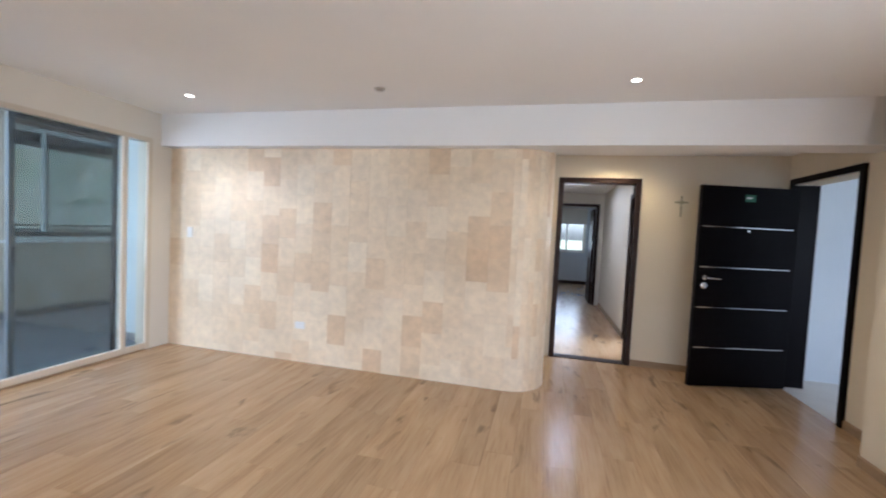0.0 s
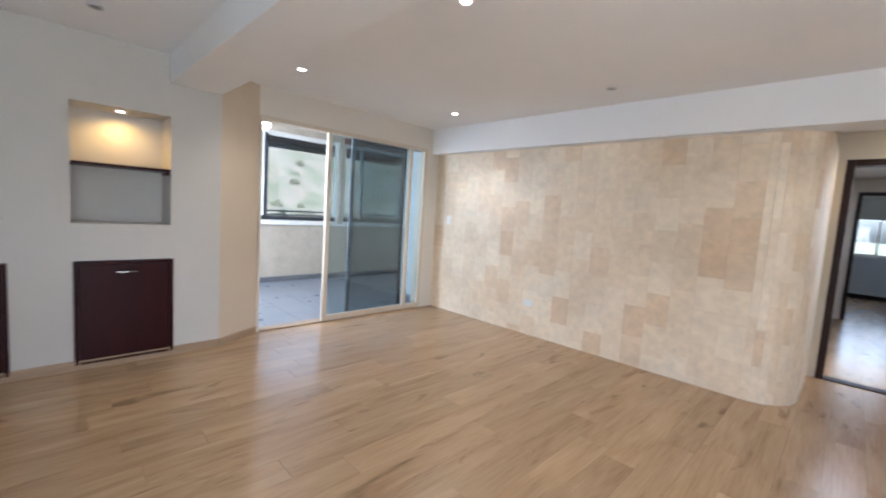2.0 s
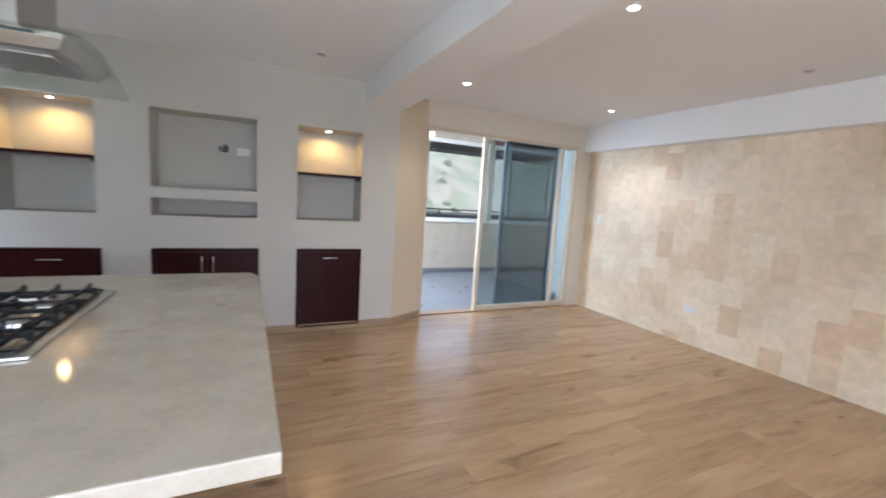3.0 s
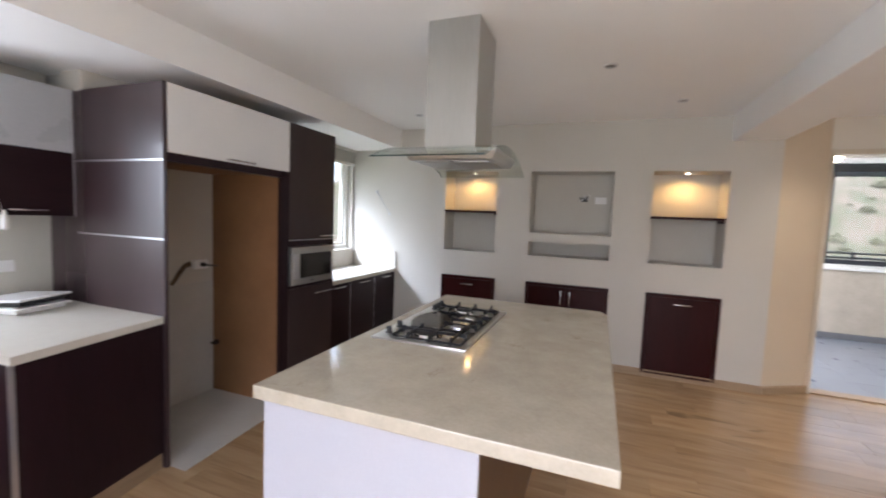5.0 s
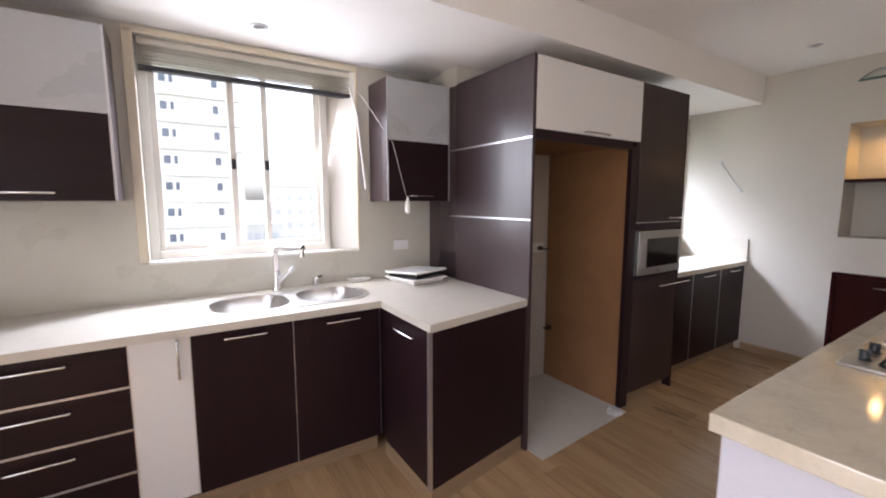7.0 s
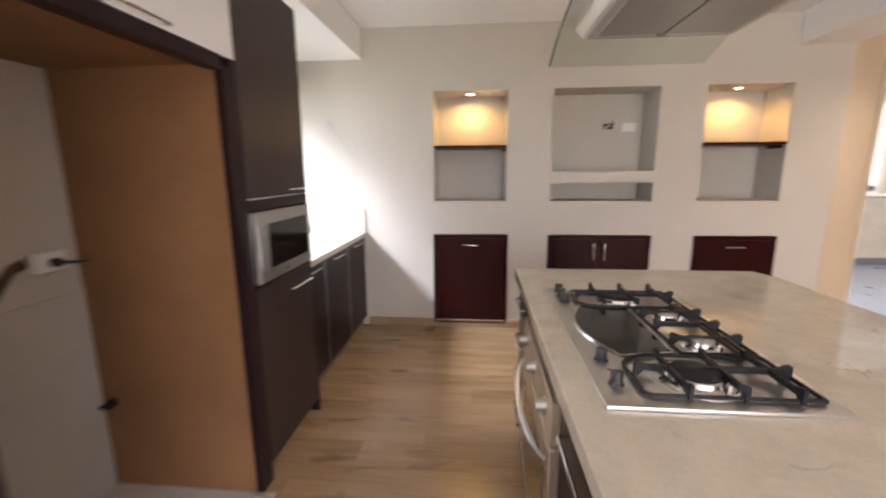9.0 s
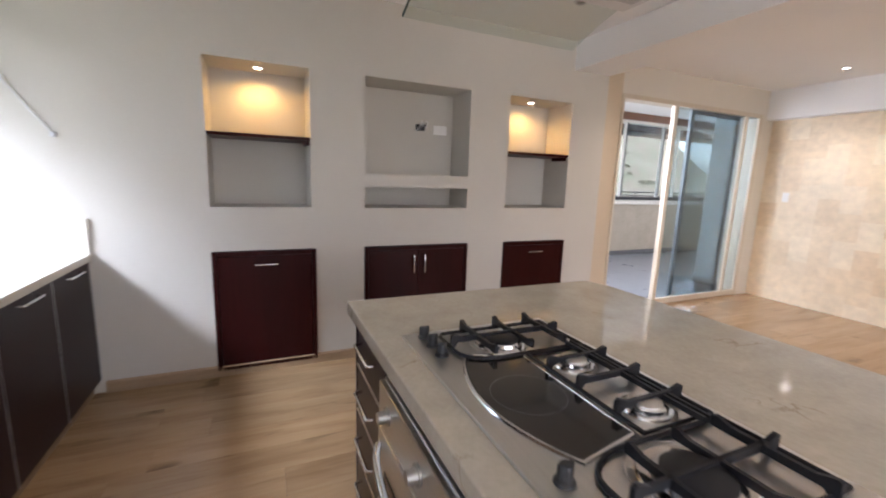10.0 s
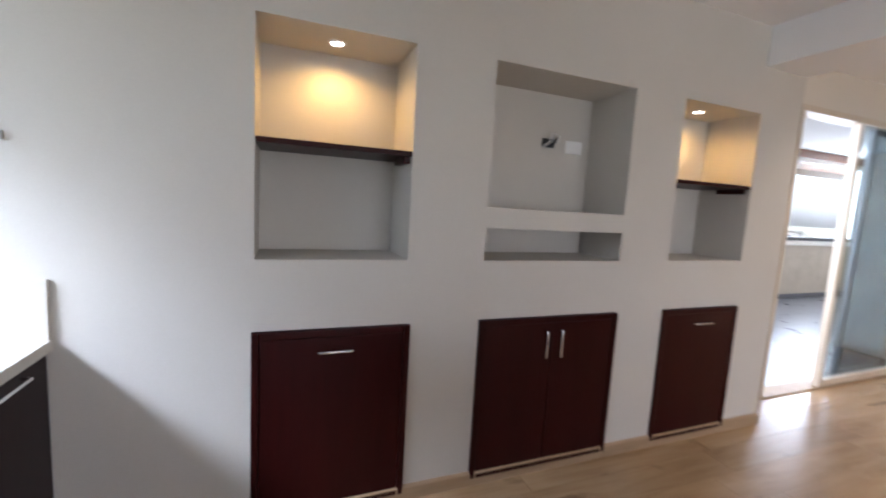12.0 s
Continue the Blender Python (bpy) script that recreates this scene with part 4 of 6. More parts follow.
part("end_panel", add_prism(bm_new(), [(-0.695, -2.604), (-0.012, -2.487), (-0.012, -2.505), (-0.695, -2.622)], 0.10, 0.86), M_WENGE, corner, "dark wenge end panel")
part("edge_strip", box(-0.0115, 0.006, -2.506, -2.486, 0.10, 0.86, 0.001), M_TRIM, corner, "upright aluminium edge strip")
part("plinth", add_prism(bm_new(), [(-0.69, -2.612), (-0.012, -2.496), (-0.012, -3.0), (-0.69, -3.0)], 0.0, 0.098), M_BASE, corner, "oak-coloured plinth")
door(corner, "x", 0.0, 1, RF + 0.06, -2.508, 0.10, 0.86, M_WENGE, ((-2.80, 0.80), (-2.62, 0.80)))


def base_unit(a0, a1, material, label, handle, drawers=0):
    t = thing("base_cabinet", ((a0 + a1) / 2, -3.3, 0), label, "kitchen cabinet", "base cabinets under the sink worktop")
    part("body", box(a0 + 0.002, a1 - 0.002, -3.60, RF - 0.019, 0.10, 0.72), M_WENGE, t)
    part("rail", box(a0 + 0.002, a1 - 0.002, RF - 0.06, RF - 0.019, 0.72, 0.858), M_WENGE, t)
    part("plinth", box(a0, a1, RF - 0.10, RF - 0.06, 0.0, 0.10), M_BASE, t, "oak-coloured plinth")
    if drawers:
        h = 0.745 / drawers
        for k in range(drawers):
            z1 = 0.86 - h * k
            door(t, "y", RF, 1, a0, a1, z1 - h, z1, material, (((a0 + a1) / 2 - 0.1, z1 - 0.045), ((a0 + a1) / 2 + 0.1, z1 - 0.045)), "drawer", trim=True)
    else:
        door(t, "y", RF, 1, a0, a1, 0.115, 0.86, material, handle)
    part("edge_strip", box(a0 - 0.002, a0 + 0.0015, RF - 0.015, RF + 0.002, 0.115, 0.86), M_TRIM, t, "upright aluminium edge strip")
    return t


base_unit(0.0, 0.462, M_WENGE, "dark wenge sink cabinet with one flat door", ((0.125, 0.82), (0.30, 0.82)))
base_unit(0.462, 0.897, M_WENGE, "dark wenge sink cabinet with one flat door", ((0.588, 0.822), (0.765, 0.822)))
base_unit(0.897, 1.115, M_WHITE, "narrow white pull-out cabinet", ((0.945, 0.845), (0.945, 0.68)))
base_unit(1.115, 1.69, M_WENGE_H, "dark wenge unit with four drawers", None, 4)
base_unit(1.69, 2.36, M_WENGE, "dark wenge base cabinet with one flat door", ((1.9, 0.82), (2.1, 0.82)))

sink_out = rounded(-0.03, 0.835, -3.52, -3.105, 0.17, 10)
L = [(-0.697, -2.594), (0.006, -2.476), (0.006, -3.0), (2.395, -3.0), (2.395, -3.655), (-0.697, -3.655)]
tagged(part("sink_worktop", slab_with_holes(L, [rounded(-0.02, 0.825, -3.51, -3.115, 0.16, 10)], 0.862, 0.90), M_STONEW), "pale stone L-shaped worktop round the sink", "worktop")
sink = thing("double_sink", (0.40, -3.31, 0.74), "stainless steel double sink set in the worktop", "sink")
part("sink_rim", slab_with_holes(sink_out, [rounded(0.005, 0.365, -3.485, -3.14, 0.13, 8), rounded(0.425, 0.80, -3.485, -3.14, 0.13, 8)], 0.9003, 0.9035), M_STEEL, sink, "thin steel rim")
for x0, x1 in ((0.005, 0.365), (0.425, 0.80)):
    bm = bm_new()
    rings = []
    for z, g in ((0.902, 0.0), (0.88, 0.006), (0.775, 0.016), (0.758, 0.035), (0.752, 0.09)):
        rings.append([bm.verts.new((x, y, z)) for x, y in rounded(x0 + g, x1 - g, -3.485 + g, -3.14 - g, 0.13 - g * 0.6, 8)])
    for a, b in zip(rings, rings[1:]):
        for k in range(len(a)):
            bm.faces.new((a[k], a[(k + 1) % len(a)], b[(k + 1) % len(a)], b[k]))
    bm.faces.new(rings[-1])
    bowl = part("bowl", bm, M_STEEL, sink, "brushed steel bowl", smooth=True)
    part("drain", add_lathe(bm_new(), ((x0 + x1) / 2, -3.31, 0.7525), [(0.045, 0), (0.043, 0.003), (0.03, 0.002), (0.002, 0.001)]), M_CHROME, bowl, "chrome drain", smooth=True)

tap = thing("mixer_tap", (0.425, -3.585, 0.90), "chrome mixer tap with a long square spout", "tap")
bm = bm_new()
add_lathe(bm, (0.425, -3.585, 0.90), [(0.03, 0), (0.03, 0.006), (0.021, 0.012), (0.021, 0.12), (0.015, 0.13)])
part("tap_body", bm, M_TAP, tap, "", smooth=True)
part("spout", add_tube(bm_new(), [(0.425, -3.585, 1.02), (0.425, -3.585, 1.14), (0.420, -3.575, 1.165), (0.40, -3.55, 1.172), (0.31, -3.40, 1.168)], 0.019, 12), M_TAP, tap, "", smooth=True)
part("nozzle", add_cyl(bm_new(), (0.315, -3.408, 1.118), 0.016, 0.05), M_TAP, tap, "", smooth=True)
part("lever", add_tube(bm_new(), [(0.415, -3.58, 0.945), (0.385, -3.555, 0.985), (0.335, -3.52, 1.045)], 0.014, 10), M_TAP, tap, "", smooth=True)
tap2 = thing("filter_tap", (0.185, -3.605, 0.90), "small chrome filter tap with black lever beside the sink", "tap")
part("tap_body", add_cyl(bm_new(), (0.185, -3.605, 0.90), 0.017, 0.05), M_CHROME, tap2, "", smooth=True)
part("lever", add_tube(bm_new(), [(0.185, -3.605, 0.952), (0.15, -3.59, 0.962)], 0.007, 8), M_BLACK, tap2, "black lever", smooth=True)
part("spout", add_tube(bm_new(), [(0.185, -3.60, 0.945), (0.19, -3.575, 0.965), (0.195, -3.55, 0.96)], 0.006, 8), M_CHROME, tap2, "", smooth=True)

dish = thing("soap_dish", (-0.10, -3.585, 0.90), "shallow clear plastic soap dish on the worktop", "soap dish")
bm = bm_new()
rings = [[bm.verts.new((x, y, z)) for x, y in rounded(-0.18 + g, -0.02 - g, -3.63 + g, -3.545 - g, 0.02, 4)] for z, g in ((0.922, 0.0), (0.9005, 0.014), (0.905, 0.018), (0.922, 0.005))]
for a, b in zip(rings, rings[1:]):
    for k in range(len(a)):
        bm.faces.new((a[k], a[(k + 1) % len(a)], b[(k + 1) % len(a)], b[k]))
bm.faces.new(rings[2])
part("dish", bm, M_PLAST, dish, "", smooth=True)

for zz, hh, tilt, nm, lb, ms in ((0.9005, 0.022, 0.0, "tray", "white plastic tray lying on the worktop", (M_PLAST, M_PLAST)), (0.9395, 0.026, 3.0, "kitchen_scale", "flat white-topped kitchen scale lying on the tray", (M_BLACK, M_WHITE))):
    t = thing(nm, (-0.44, -3.40, zz), lb, "tray" if nm == "tray" else "scale")
    part("base", box(-0.57, -0.31, -3.53, -3.27, zz, zz + hh, 0.006), ms[0], t)
    part("top_plate", box(-0.59, -0.29, -3.55, -3.25, zz + hh + 0.0005, zz + hh + 0.015, 0.005), ms[1], t)
    t.rotation_euler = (radians(tilt), 0, radians(12 + tilt * 2))

structure("splashback", add_panel(bm_new(), "y", SY + 0.008, SY, -0.70, EX, 0.90, 1.437, holes=[(W1[0] - 0.015, W1[1] + 0.045, W1[2] - 0.016, 1.5)]), M_SPLASH, "beige glossy splashback panel behind the sink", "splashback")
wall_plate("power_socket", "y", SY + 0.008, 1, -0.455, 1.127, 0.115, 0.07, "white double power socket on the splashback", "socket", 2)


def wall_unit(a0, a1, label):
    t = thing("wall_cabinet", ((a0 + a1) / 2, -3.5, 1.437), label, "wall cabinet", "wall cabinets beside the window")
    part("body", box(a0 + 0.018, a1 - 0.018, SY + 0.001, -3.40, 1.445, 2.205), M_WENGE, t)
    for s in (a0, a1 - 0.017):
        part("side_panel", box(s, s + 0.017, SY + 0.001, -3.381, 1.44, 2.21, 0.001), M_WENGE_SHEEN, t, "glossy dark side panel")
    h = (a0 + a1) / 2
    door(t, "y", -3.38, 1, a0 + 0.004, a1 - 0.004, 1.44, 1.822, M_WENGE_H, ((h - 0.085, 1.475), (h + 0.085, 1.475)), "flap_door")
    door(t, "y", -3.38, 1, a0 + 0.004, a1 - 0.004, 1.826, 2.21, M_FROST, None, "flap_door", "frosted grey-white flap door")
    for s in (a0, a1 - 0.009):
        part("edge_strip", box(s, s + 0.009, -3.3795, -3.376, 1.44, 2.21), M_TRIM, t, "upright aluminium edge strip")
    return t


wall_unit(-0.697, -0.225, "dark wenge and white two-flap wall cabinet")
wall_unit(1.132, 1.72, "dark wenge and white two-flap wall cabinet")
wall_unit(1.722, 2.36, "dark wenge and white two-flap wall cabinet")

# ---- fridge alcove, oven column, low counter ----
FF = -2.59
alc = thing("fridge_surround", (-1.2, -2.95, 0), "dark wenge empty fridge surround with white top cabinet", "cabinet")
side = part("side_panel", box(-0.722, -0.70, LY + 0.002, FF, 0.0, 2.21, 0.001), M_WENGE_SHEEN, alc, "tall glossy dark wenge side panel")
for z in (1.340, 1.783):
    part("inlay_strip", box(-0.6995, -0.6965, SY + 0.30, FF, z - 0.005, z + 0.005), M_TRIM, side, "aluminium inlay strip")
part("side_panel", box(-0.7215, -0.70, SY + 0.009, LY + 0.001, 0.9005, 2.205, 0.001), M_WENGE_SHEEN, alc, "glossy dark wenge filler panel")
top = part("top_cabinet", box(-1.60, -0.723, LY + 0.002, FF - 0.02, 1.80, 2.21), M_BOARD, alc, "honey-brown cabinet carcase")
part("lower_rail", box(-1.60, -0.723, FF - 0.058, FF, 1.778, 1.825, 0.001), M_WENGE, alc)
door(alc, "y", FF + 0.001, 1, -1.688, -0.724, 1.827, 2.21, M_WHITE, ((-1.325, 1.843), (-1.115, 1.843)), "flap_door", "white gloss flap door")
part("inner_panel", box(-1.622, -1.600, LY + 0.002, FF - 0.03, 0.0, 1.799), M_BOARD, alc, "honey-brown inner side panel")
part("front_edge", box(-1.650, -1.600, FF - 0.03, FF, 0.0, 1.795, 0.001), M_WENGE, alc, "dark wenge front edge")
structure("floor_alcove", add_prism(bm_new(), [(-0.724, LY), (-0.724, -2.47), (-1.60, -2.535), (-1.60, LY)], -0.005, 0.004), M_PALEF, "pale bare cement floor of the fridge alcove", "floor")
structure("wall_alcove_tiles", box(-1.598, -0.724, LY, LY + 0.008, 0.0, 0.93), M_PALEF, "pale tiles on the lower alcove wall", "wall")
sock = thing("power_socket", (-1.47, LY + 0.0, 1.04), "white socket box with a black plug in the alcove", "socket")
part("box", box(-1.53, -1.41, LY - 0.001, LY + 0.035, 1.04, 1.115, 0.006), M_PLAST, sock)
part("plug", add_cyl(bm_new(), (-1.475, LY + 0.034, 1.075), 0.017, 0.03, "y", 14), M_BLACK, sock, "black plug", smooth=True)
part("cable", add_tube(bm_new(), [(-1.475, LY + 0.06, 1.075), (-1.53, LY + 0.075, 1.065), (-1.575, LY + 0.06, 1.06), (-1.596, LY + 0.05, 1.055)], 0.006, 8), M_BLACK, sock, "short dark cable", smooth=True)
# rough brown tube half sunk in the wall, slanting down from the socket
M_RIDGE = mat("rough_brown_surface", (0.13, 0.09, 0.055), (0.08, 0.055, 0.035), rough=0.95, scale=14, fine=120, bump=0.5)
chase = thing("cable_chase", (-1.33, LY, 1.0), "rough brown ridge slanting down beside the alcove socket", "cable chase")
part("mortar", add_tube(bm_new(), [(-1.40, LY - 0.010, 1.085), (-1.355, LY - 0.012, 1.07), (-1.31, LY - 0.010, 1.02), (-1.27, LY - 0.014, 0.965), (-1.245, LY - 0.016, 0.935)], 0.024, 10), M_RIDGE, chase, "", smooth=True)
valve = thing("water_valve", (-1.597, -3.245, 0.40), "small brown water valve on the alcove side", "valve")
bm = bm_new()
add_cyl(bm, (-1.598, -3.245, 0.415), 0.022, 0.02, "x", 14)
add_cyl(bm, (-1.58, -3.245, 0.415), 0.012, 0.03, "x", 12)
part("valve_body", bm, M_FRAME, valve, "", smooth=True)
part("valve_handle", box(-1.562, -1.55, -3.27, -3.22, 0.408, 0.422, 0.002), M_FRAME, valve)
bm = add_lathe(bm_new(), (-1.52, -2.57, 0.0055), [(0.052, 0), (0.046, 0.010), (0.043, 0.020), (0.026, 0.030), (0.004, 0.026)], 13)
crumple = random.Random(3)
for v in bm.verts:
    if v.co.z > 0.007:
        v.co += Vector((crumple.uniform(-0.012, 0.012), crumple.uniform(-0.012, 0.012), crumple.uniform(-0.004, 0.008)))
scrap = tagged(part("plastic_scrap", bm, M_SCRAP), "crumpled clear plastic scrap on the alcove floor", "plastic scrap")

col = thing("oven_column", (-1.96, -2.93, 0), "tall dark wenge column with a microwave bay", "cabinet")
CX0, CX1 = -2.267, -1.652
part("body", box(CX0 + 0.018, CX1 - 0.0, LY + 0.003, FF - 0.021, 0.08, 0.93), M_WENGE, col)
part("body", box(CX0 + 0.018, CX1, LY + 0.003, FF - 0.021, 1.245, 2.21), M_WENGE, col)
part("bay_back", box(CX0 + 0.018, CX1, LY + 0.003, LY + 0.02, 0.93, 1.245), M_BLACK, col)
part("side_panel", box(CX0, CX0 + 0.017, LY + 0.003, FF, 0.0, 2.21, 0.001), M_WENGE, col)
part("side_panel", box(CX1 - 0.036, CX1 + 0.001, FF - 0.02, FF - 0.001, 0.0, 2.21), M_WENGE, col)
part("plinth", box(CX0 + 0.018, CX1, FF - 0.08, FF - 0.06, 0.0, 0.08), M_BASE, col, "oak-coloured plinth")
door(col, "y", FF + 0.001, 1, CX0 + 0.018, -1.69, 1.30, 2.212, M_WENGE_PALER, ((-2.22, 1.325), (-2.05, 1.325)), "upper_door")
part("bay_rail", box(CX0 + 0.018, -1.69, FF - 0.018, FF, 1.246, 1.293, 0.001), M_WENGE, col)
part("edge_strip", box(CX0 + 0.018, -1.69, FF - 0.012, FF + 0.003, 1.293, 1.299), M_TRIM, col, "aluminium edge strip")
door(col, "y", FF + 0.001, 1, CX0 + 0.018, -1.69, 0.085, 0.905, M_WENGE_PALER, ((-2.20, 0.835), (-1.99, 0.835)), "lower_door")
part("bay_rail", box(CX0 + 0.018, -1.69, FF - 0.018, FF, 0.907, 0.929, 0.001), M_WENGE, col)
mw = thing("microwave_oven", (-1.97, -2.75, 0.93), "silver microwave oven in the dark column", "microwave")
part("casing", box(-2.240, -1.70, -3.02, -2.592, 0.932, 1.240, 0.004), M_STEEL, mw)
mwd = part("microwave_door", box(-2.240, -1.70, -2.590, -2.570, 0.932, 1.240, 0.004), M_HOOD, mw, "silver door")
part("window", box(-2.205, -1.80, -2.5705, -2.567, 0.985, 1.185, 0.002), M_CERAM, mwd, "dark glass window")
part("badge", box(-1.965, -1.935, -2.5705, -2.5685, 0.950, 0.958), M_BLACK, mwd, "small dark badge")
part("control_strip", box(-1.785, -1.72, -2.5705, -2.568, 0.985, 1.185, 0.002), M_TRIM, mwd, "silver control strip")

LF = -2.68
for a0, a1 in ((-2.70, -2.27), (-3.19, -2.70), (NX + 0.001, -3.19)):
    t = thing("base_cabinet", ((a0 + a1) / 2, -3.0, 0), "dark wenge base cabinet under the low window", "kitchen cabinet", "base cabinets under the low window")
    part("body", box(a0 + 0.001, a1 - 0.001, LY + 0.003, LF - 0.02, 0.08, 0.834), M_WENGE, t)
    part("plinth", box(a0, a1, LF - 0.06, LF - 0.04, 0.0, 0.08), M_BASE, t, "oak-coloured plinth")
    h = (a0 + a1) / 2
    door(t, "y", LF, 1, a0, a1, 0.085, 0.834, M_WENGE, ((h - 0.09, 0.80), (h + 0.09, 0.80)))
    part("edge_strip", box(a0 - 0.001, a0 + 0.002, LF - 0.015, LF + 0.002, 0.085, 0.834), M_TRIM, t, "upright aluminium edge strip")
tagged(part("low_worktop", box(NX + 0.001, -2.269, LY + 0.002, -2.66, 0.836, 0.875, 0.003), M_STONEW), "pale stone worktop under the low window", "worktop")
tagged(part("upstand", box(NX + 0.001, NX + 0.02, LY + 0.022, -2.662, 0.8755, 1.083, 0.002), M_STONEW), "pale stone upstand along the wall end", "upstand")
tagged(part("upstand", box(NX + 0.001, -2.269, LY + 0.002, LY + 0.0215, 0.8755, 1.083, 0.002), M_STONEW), "pale stone upstand below the window", "upstand")


# ---- kitchen windows ----
def sliding_window(name, a0, a1, z0, z1, d, leaves, label, frame_mat, glass, axis="y", out=-1):
    w = tagged(thing(name, put(axis, (a0 + a1) / 2, d, z0), label, "window"), kind="structure")
    f = 0.045
    for p in ((a0, a0 + f, z0, z1), (a1 - f, a1, z0, z1), (a0 + f, a1 - f, z0, z0 + f), (a0 + f, a1 - f, z1 - f, z1)):
        part("window_frame", slab(axis, p[0], p[1], d - 0.03, d + 0.03, p[2], p[3], 0.003), frame_mat, w)
    for k, (b0, b1) in enumerate(leaves):
        o = d + 0.014 * (1 if k % 2 else -1)
        s = 0.032
        for n, p in enumerate(((b0, b0 + s, z0 + f, z1 - f), (b1 - s, b1, z0 + f, z1 - f), (b0 + s, b1 - s, z0 + f, z0 + f + s), (b0 + s, b1 - s, z1 - f - s, z1 - f))):
            part("sash", slab(axis, p[0], p[1], o - 0.011, o + 0.011, p[2], p[3], 0.002), frame_mat, w)
        g = part("pane", slab(axis, b0 + s, b1 - s, o - 0.002, o + 0.002, z0 + f + s, z1 - f - s, 0), glass, w)
        g.visible_shadow = False
    return w


KD = SY - 0.12
structure("window_reveal", add_prism(bm_new(), [(W1[0], SY - 0.002), (0.035, KD - 0.03), (0.035, KD - 0.075), (W1[0], KD - 0.075)], W1[2], W1[3]), M_ALU, "white splayed window reveal", "wall")
win1 = sliding_window("window_1", 0.036, W1[1], W1[2], W1[3], KD, [(0.08, 0.435), (0.405, 0.62), (0.59, W1[1] - 0.045)], "white aluminium sliding kitchen window", M_ALU, M_GLASS)
for x, z in ((0.42, 1.66), (0.605, 1.66)):
    part("latch", box(x - 0.012, x + 0.012, KD + 0.026, KD + 0.045, z - 0.03, z + 0.03, 0.003), M_BLACK, win1, "small dark latch")
structure("sill_1", box(W1[0] - 0.005, W1[1] + 0.005, SY - 0.09, SY + 0.014, W1[2] - 0.016, W1[2] - 0.001, 0.003), M_ALU, "white window sill", "sill")
for x0, x1 in ((W1[0] - 0.014, W1[0]), (W1[1], W1[1] + 0.045)):
    structure("trim", box(x0, x1, SY + 0.0005, SY + 0.016, W1[2] - 0.0, 2.30, 0.003), M_CREAM, "cream window architrave", "trim")
structure("trim", box(W1[0] - 0.014, W1[1] + 0.045, SY + 0.0005, SY + 0.016, W1[3], W1[3] + 0.03, 0.003), M_CREAM, "cream window architrave", "trim")
win2 = sliding_window("window_2", W2[0], W2[1], W2[2], W2[3], LY - 0.10, [(W2[0] + 0.045, -2.95), (-2.98, W2[1] - 0.045)], "white aluminium sliding window above the low worktop", M_ALU, M_GLASS)


def blind(x0, x1, y, top, slats, bottom_mat, label, gap=0.0095):
    b = thing("venetian_blind", ((x0 + x1) / 2, y, top), label, "blind")
    part("headrail", box(x0, x1, y - 0.02, y + 0.02, top - 0.035, top, 0.003), M_BLIND, b)
    z = top - 0.037
    for k in range(slats):
        bm = bm_new()
        add_box(bm, x0 + 0.005, x1 - 0.005, y - 0.024, y + 0.024, z - 0.0035, z - 0.0015)
        s = part("slat", bm, M_BLIND, b)
        s.rotation_euler = (radians(6 * math.sin(k * 2.1)), 0, 0)
        z -= gap
    part("bottom_rail", box(x0, x1, y - 0.024, y + 0.024, z - 0.028, z - 0.004, 0.003), bottom_mat, b, "dark bottom rail")
    return b, z


bl1, bz = blind(W1[0] + 0.012, W1[1] - 0.012, SY - 0.045, W1[3] - 0.004, 6, M_DARKAL, "raised venetian blind with a dark bottom rail", 0.016)
part("tilt_wand", add_tube(bm_new(), [(-0.10, SY - 0.02, 2.19), (-0.13, SY + 0.03, 2.0), (-0.175, SY + 0.045, 1.52)], 0.007, 8), M_PLAST, bl1, "white tilt wand", smooth=True)
bm = bm_new()
add_tube(bm, [(-0.105, SY - 0.02, 2.20), (-0.16, SY + 0.05, 2.12), (-0.255, -3.355, 1.80), (-0.345, -3.352, 1.47)], 0.0016, 6)
part("pull_cord", bm, M_PLAST, bl1, "thin white pull cord", smooth=True)
part("cord_weight", add_lathe(bm_new(), (-0.355, -3.352, 1.36), [(0.004, 0), (0.016, 0.01), (0.017, 0.06), (0.006, 0.11)], 12), M_PLAST, bl1, "clear plastic cord weight", smooth=True)
bl2, bz = blind(W2[0] + 0.02, W2[1] - 0.02, LY + 0.03, 2.325, 14, M_BLIND, "raised cream venetian blind over the low worktop")
part("tilt_wand", add_tube(bm_new(), [(NX + 0.012, -2.955, 1.818), (NX + 0.012, -2.768, 1.545)], 0.004, 8), M_TRIM, bl2, "thin grey tilt wand", smooth=True)
for y, z in ((-2.955, 1.818), (-2.768, 1.545)):
    part("wand_clip", box(NX + 0.0005, NX + 0.02, y - 0.012, y + 0.012, z - 0.014, z + 0.014, 0.004), M_TRIM, bl2, "small grey wall clip")

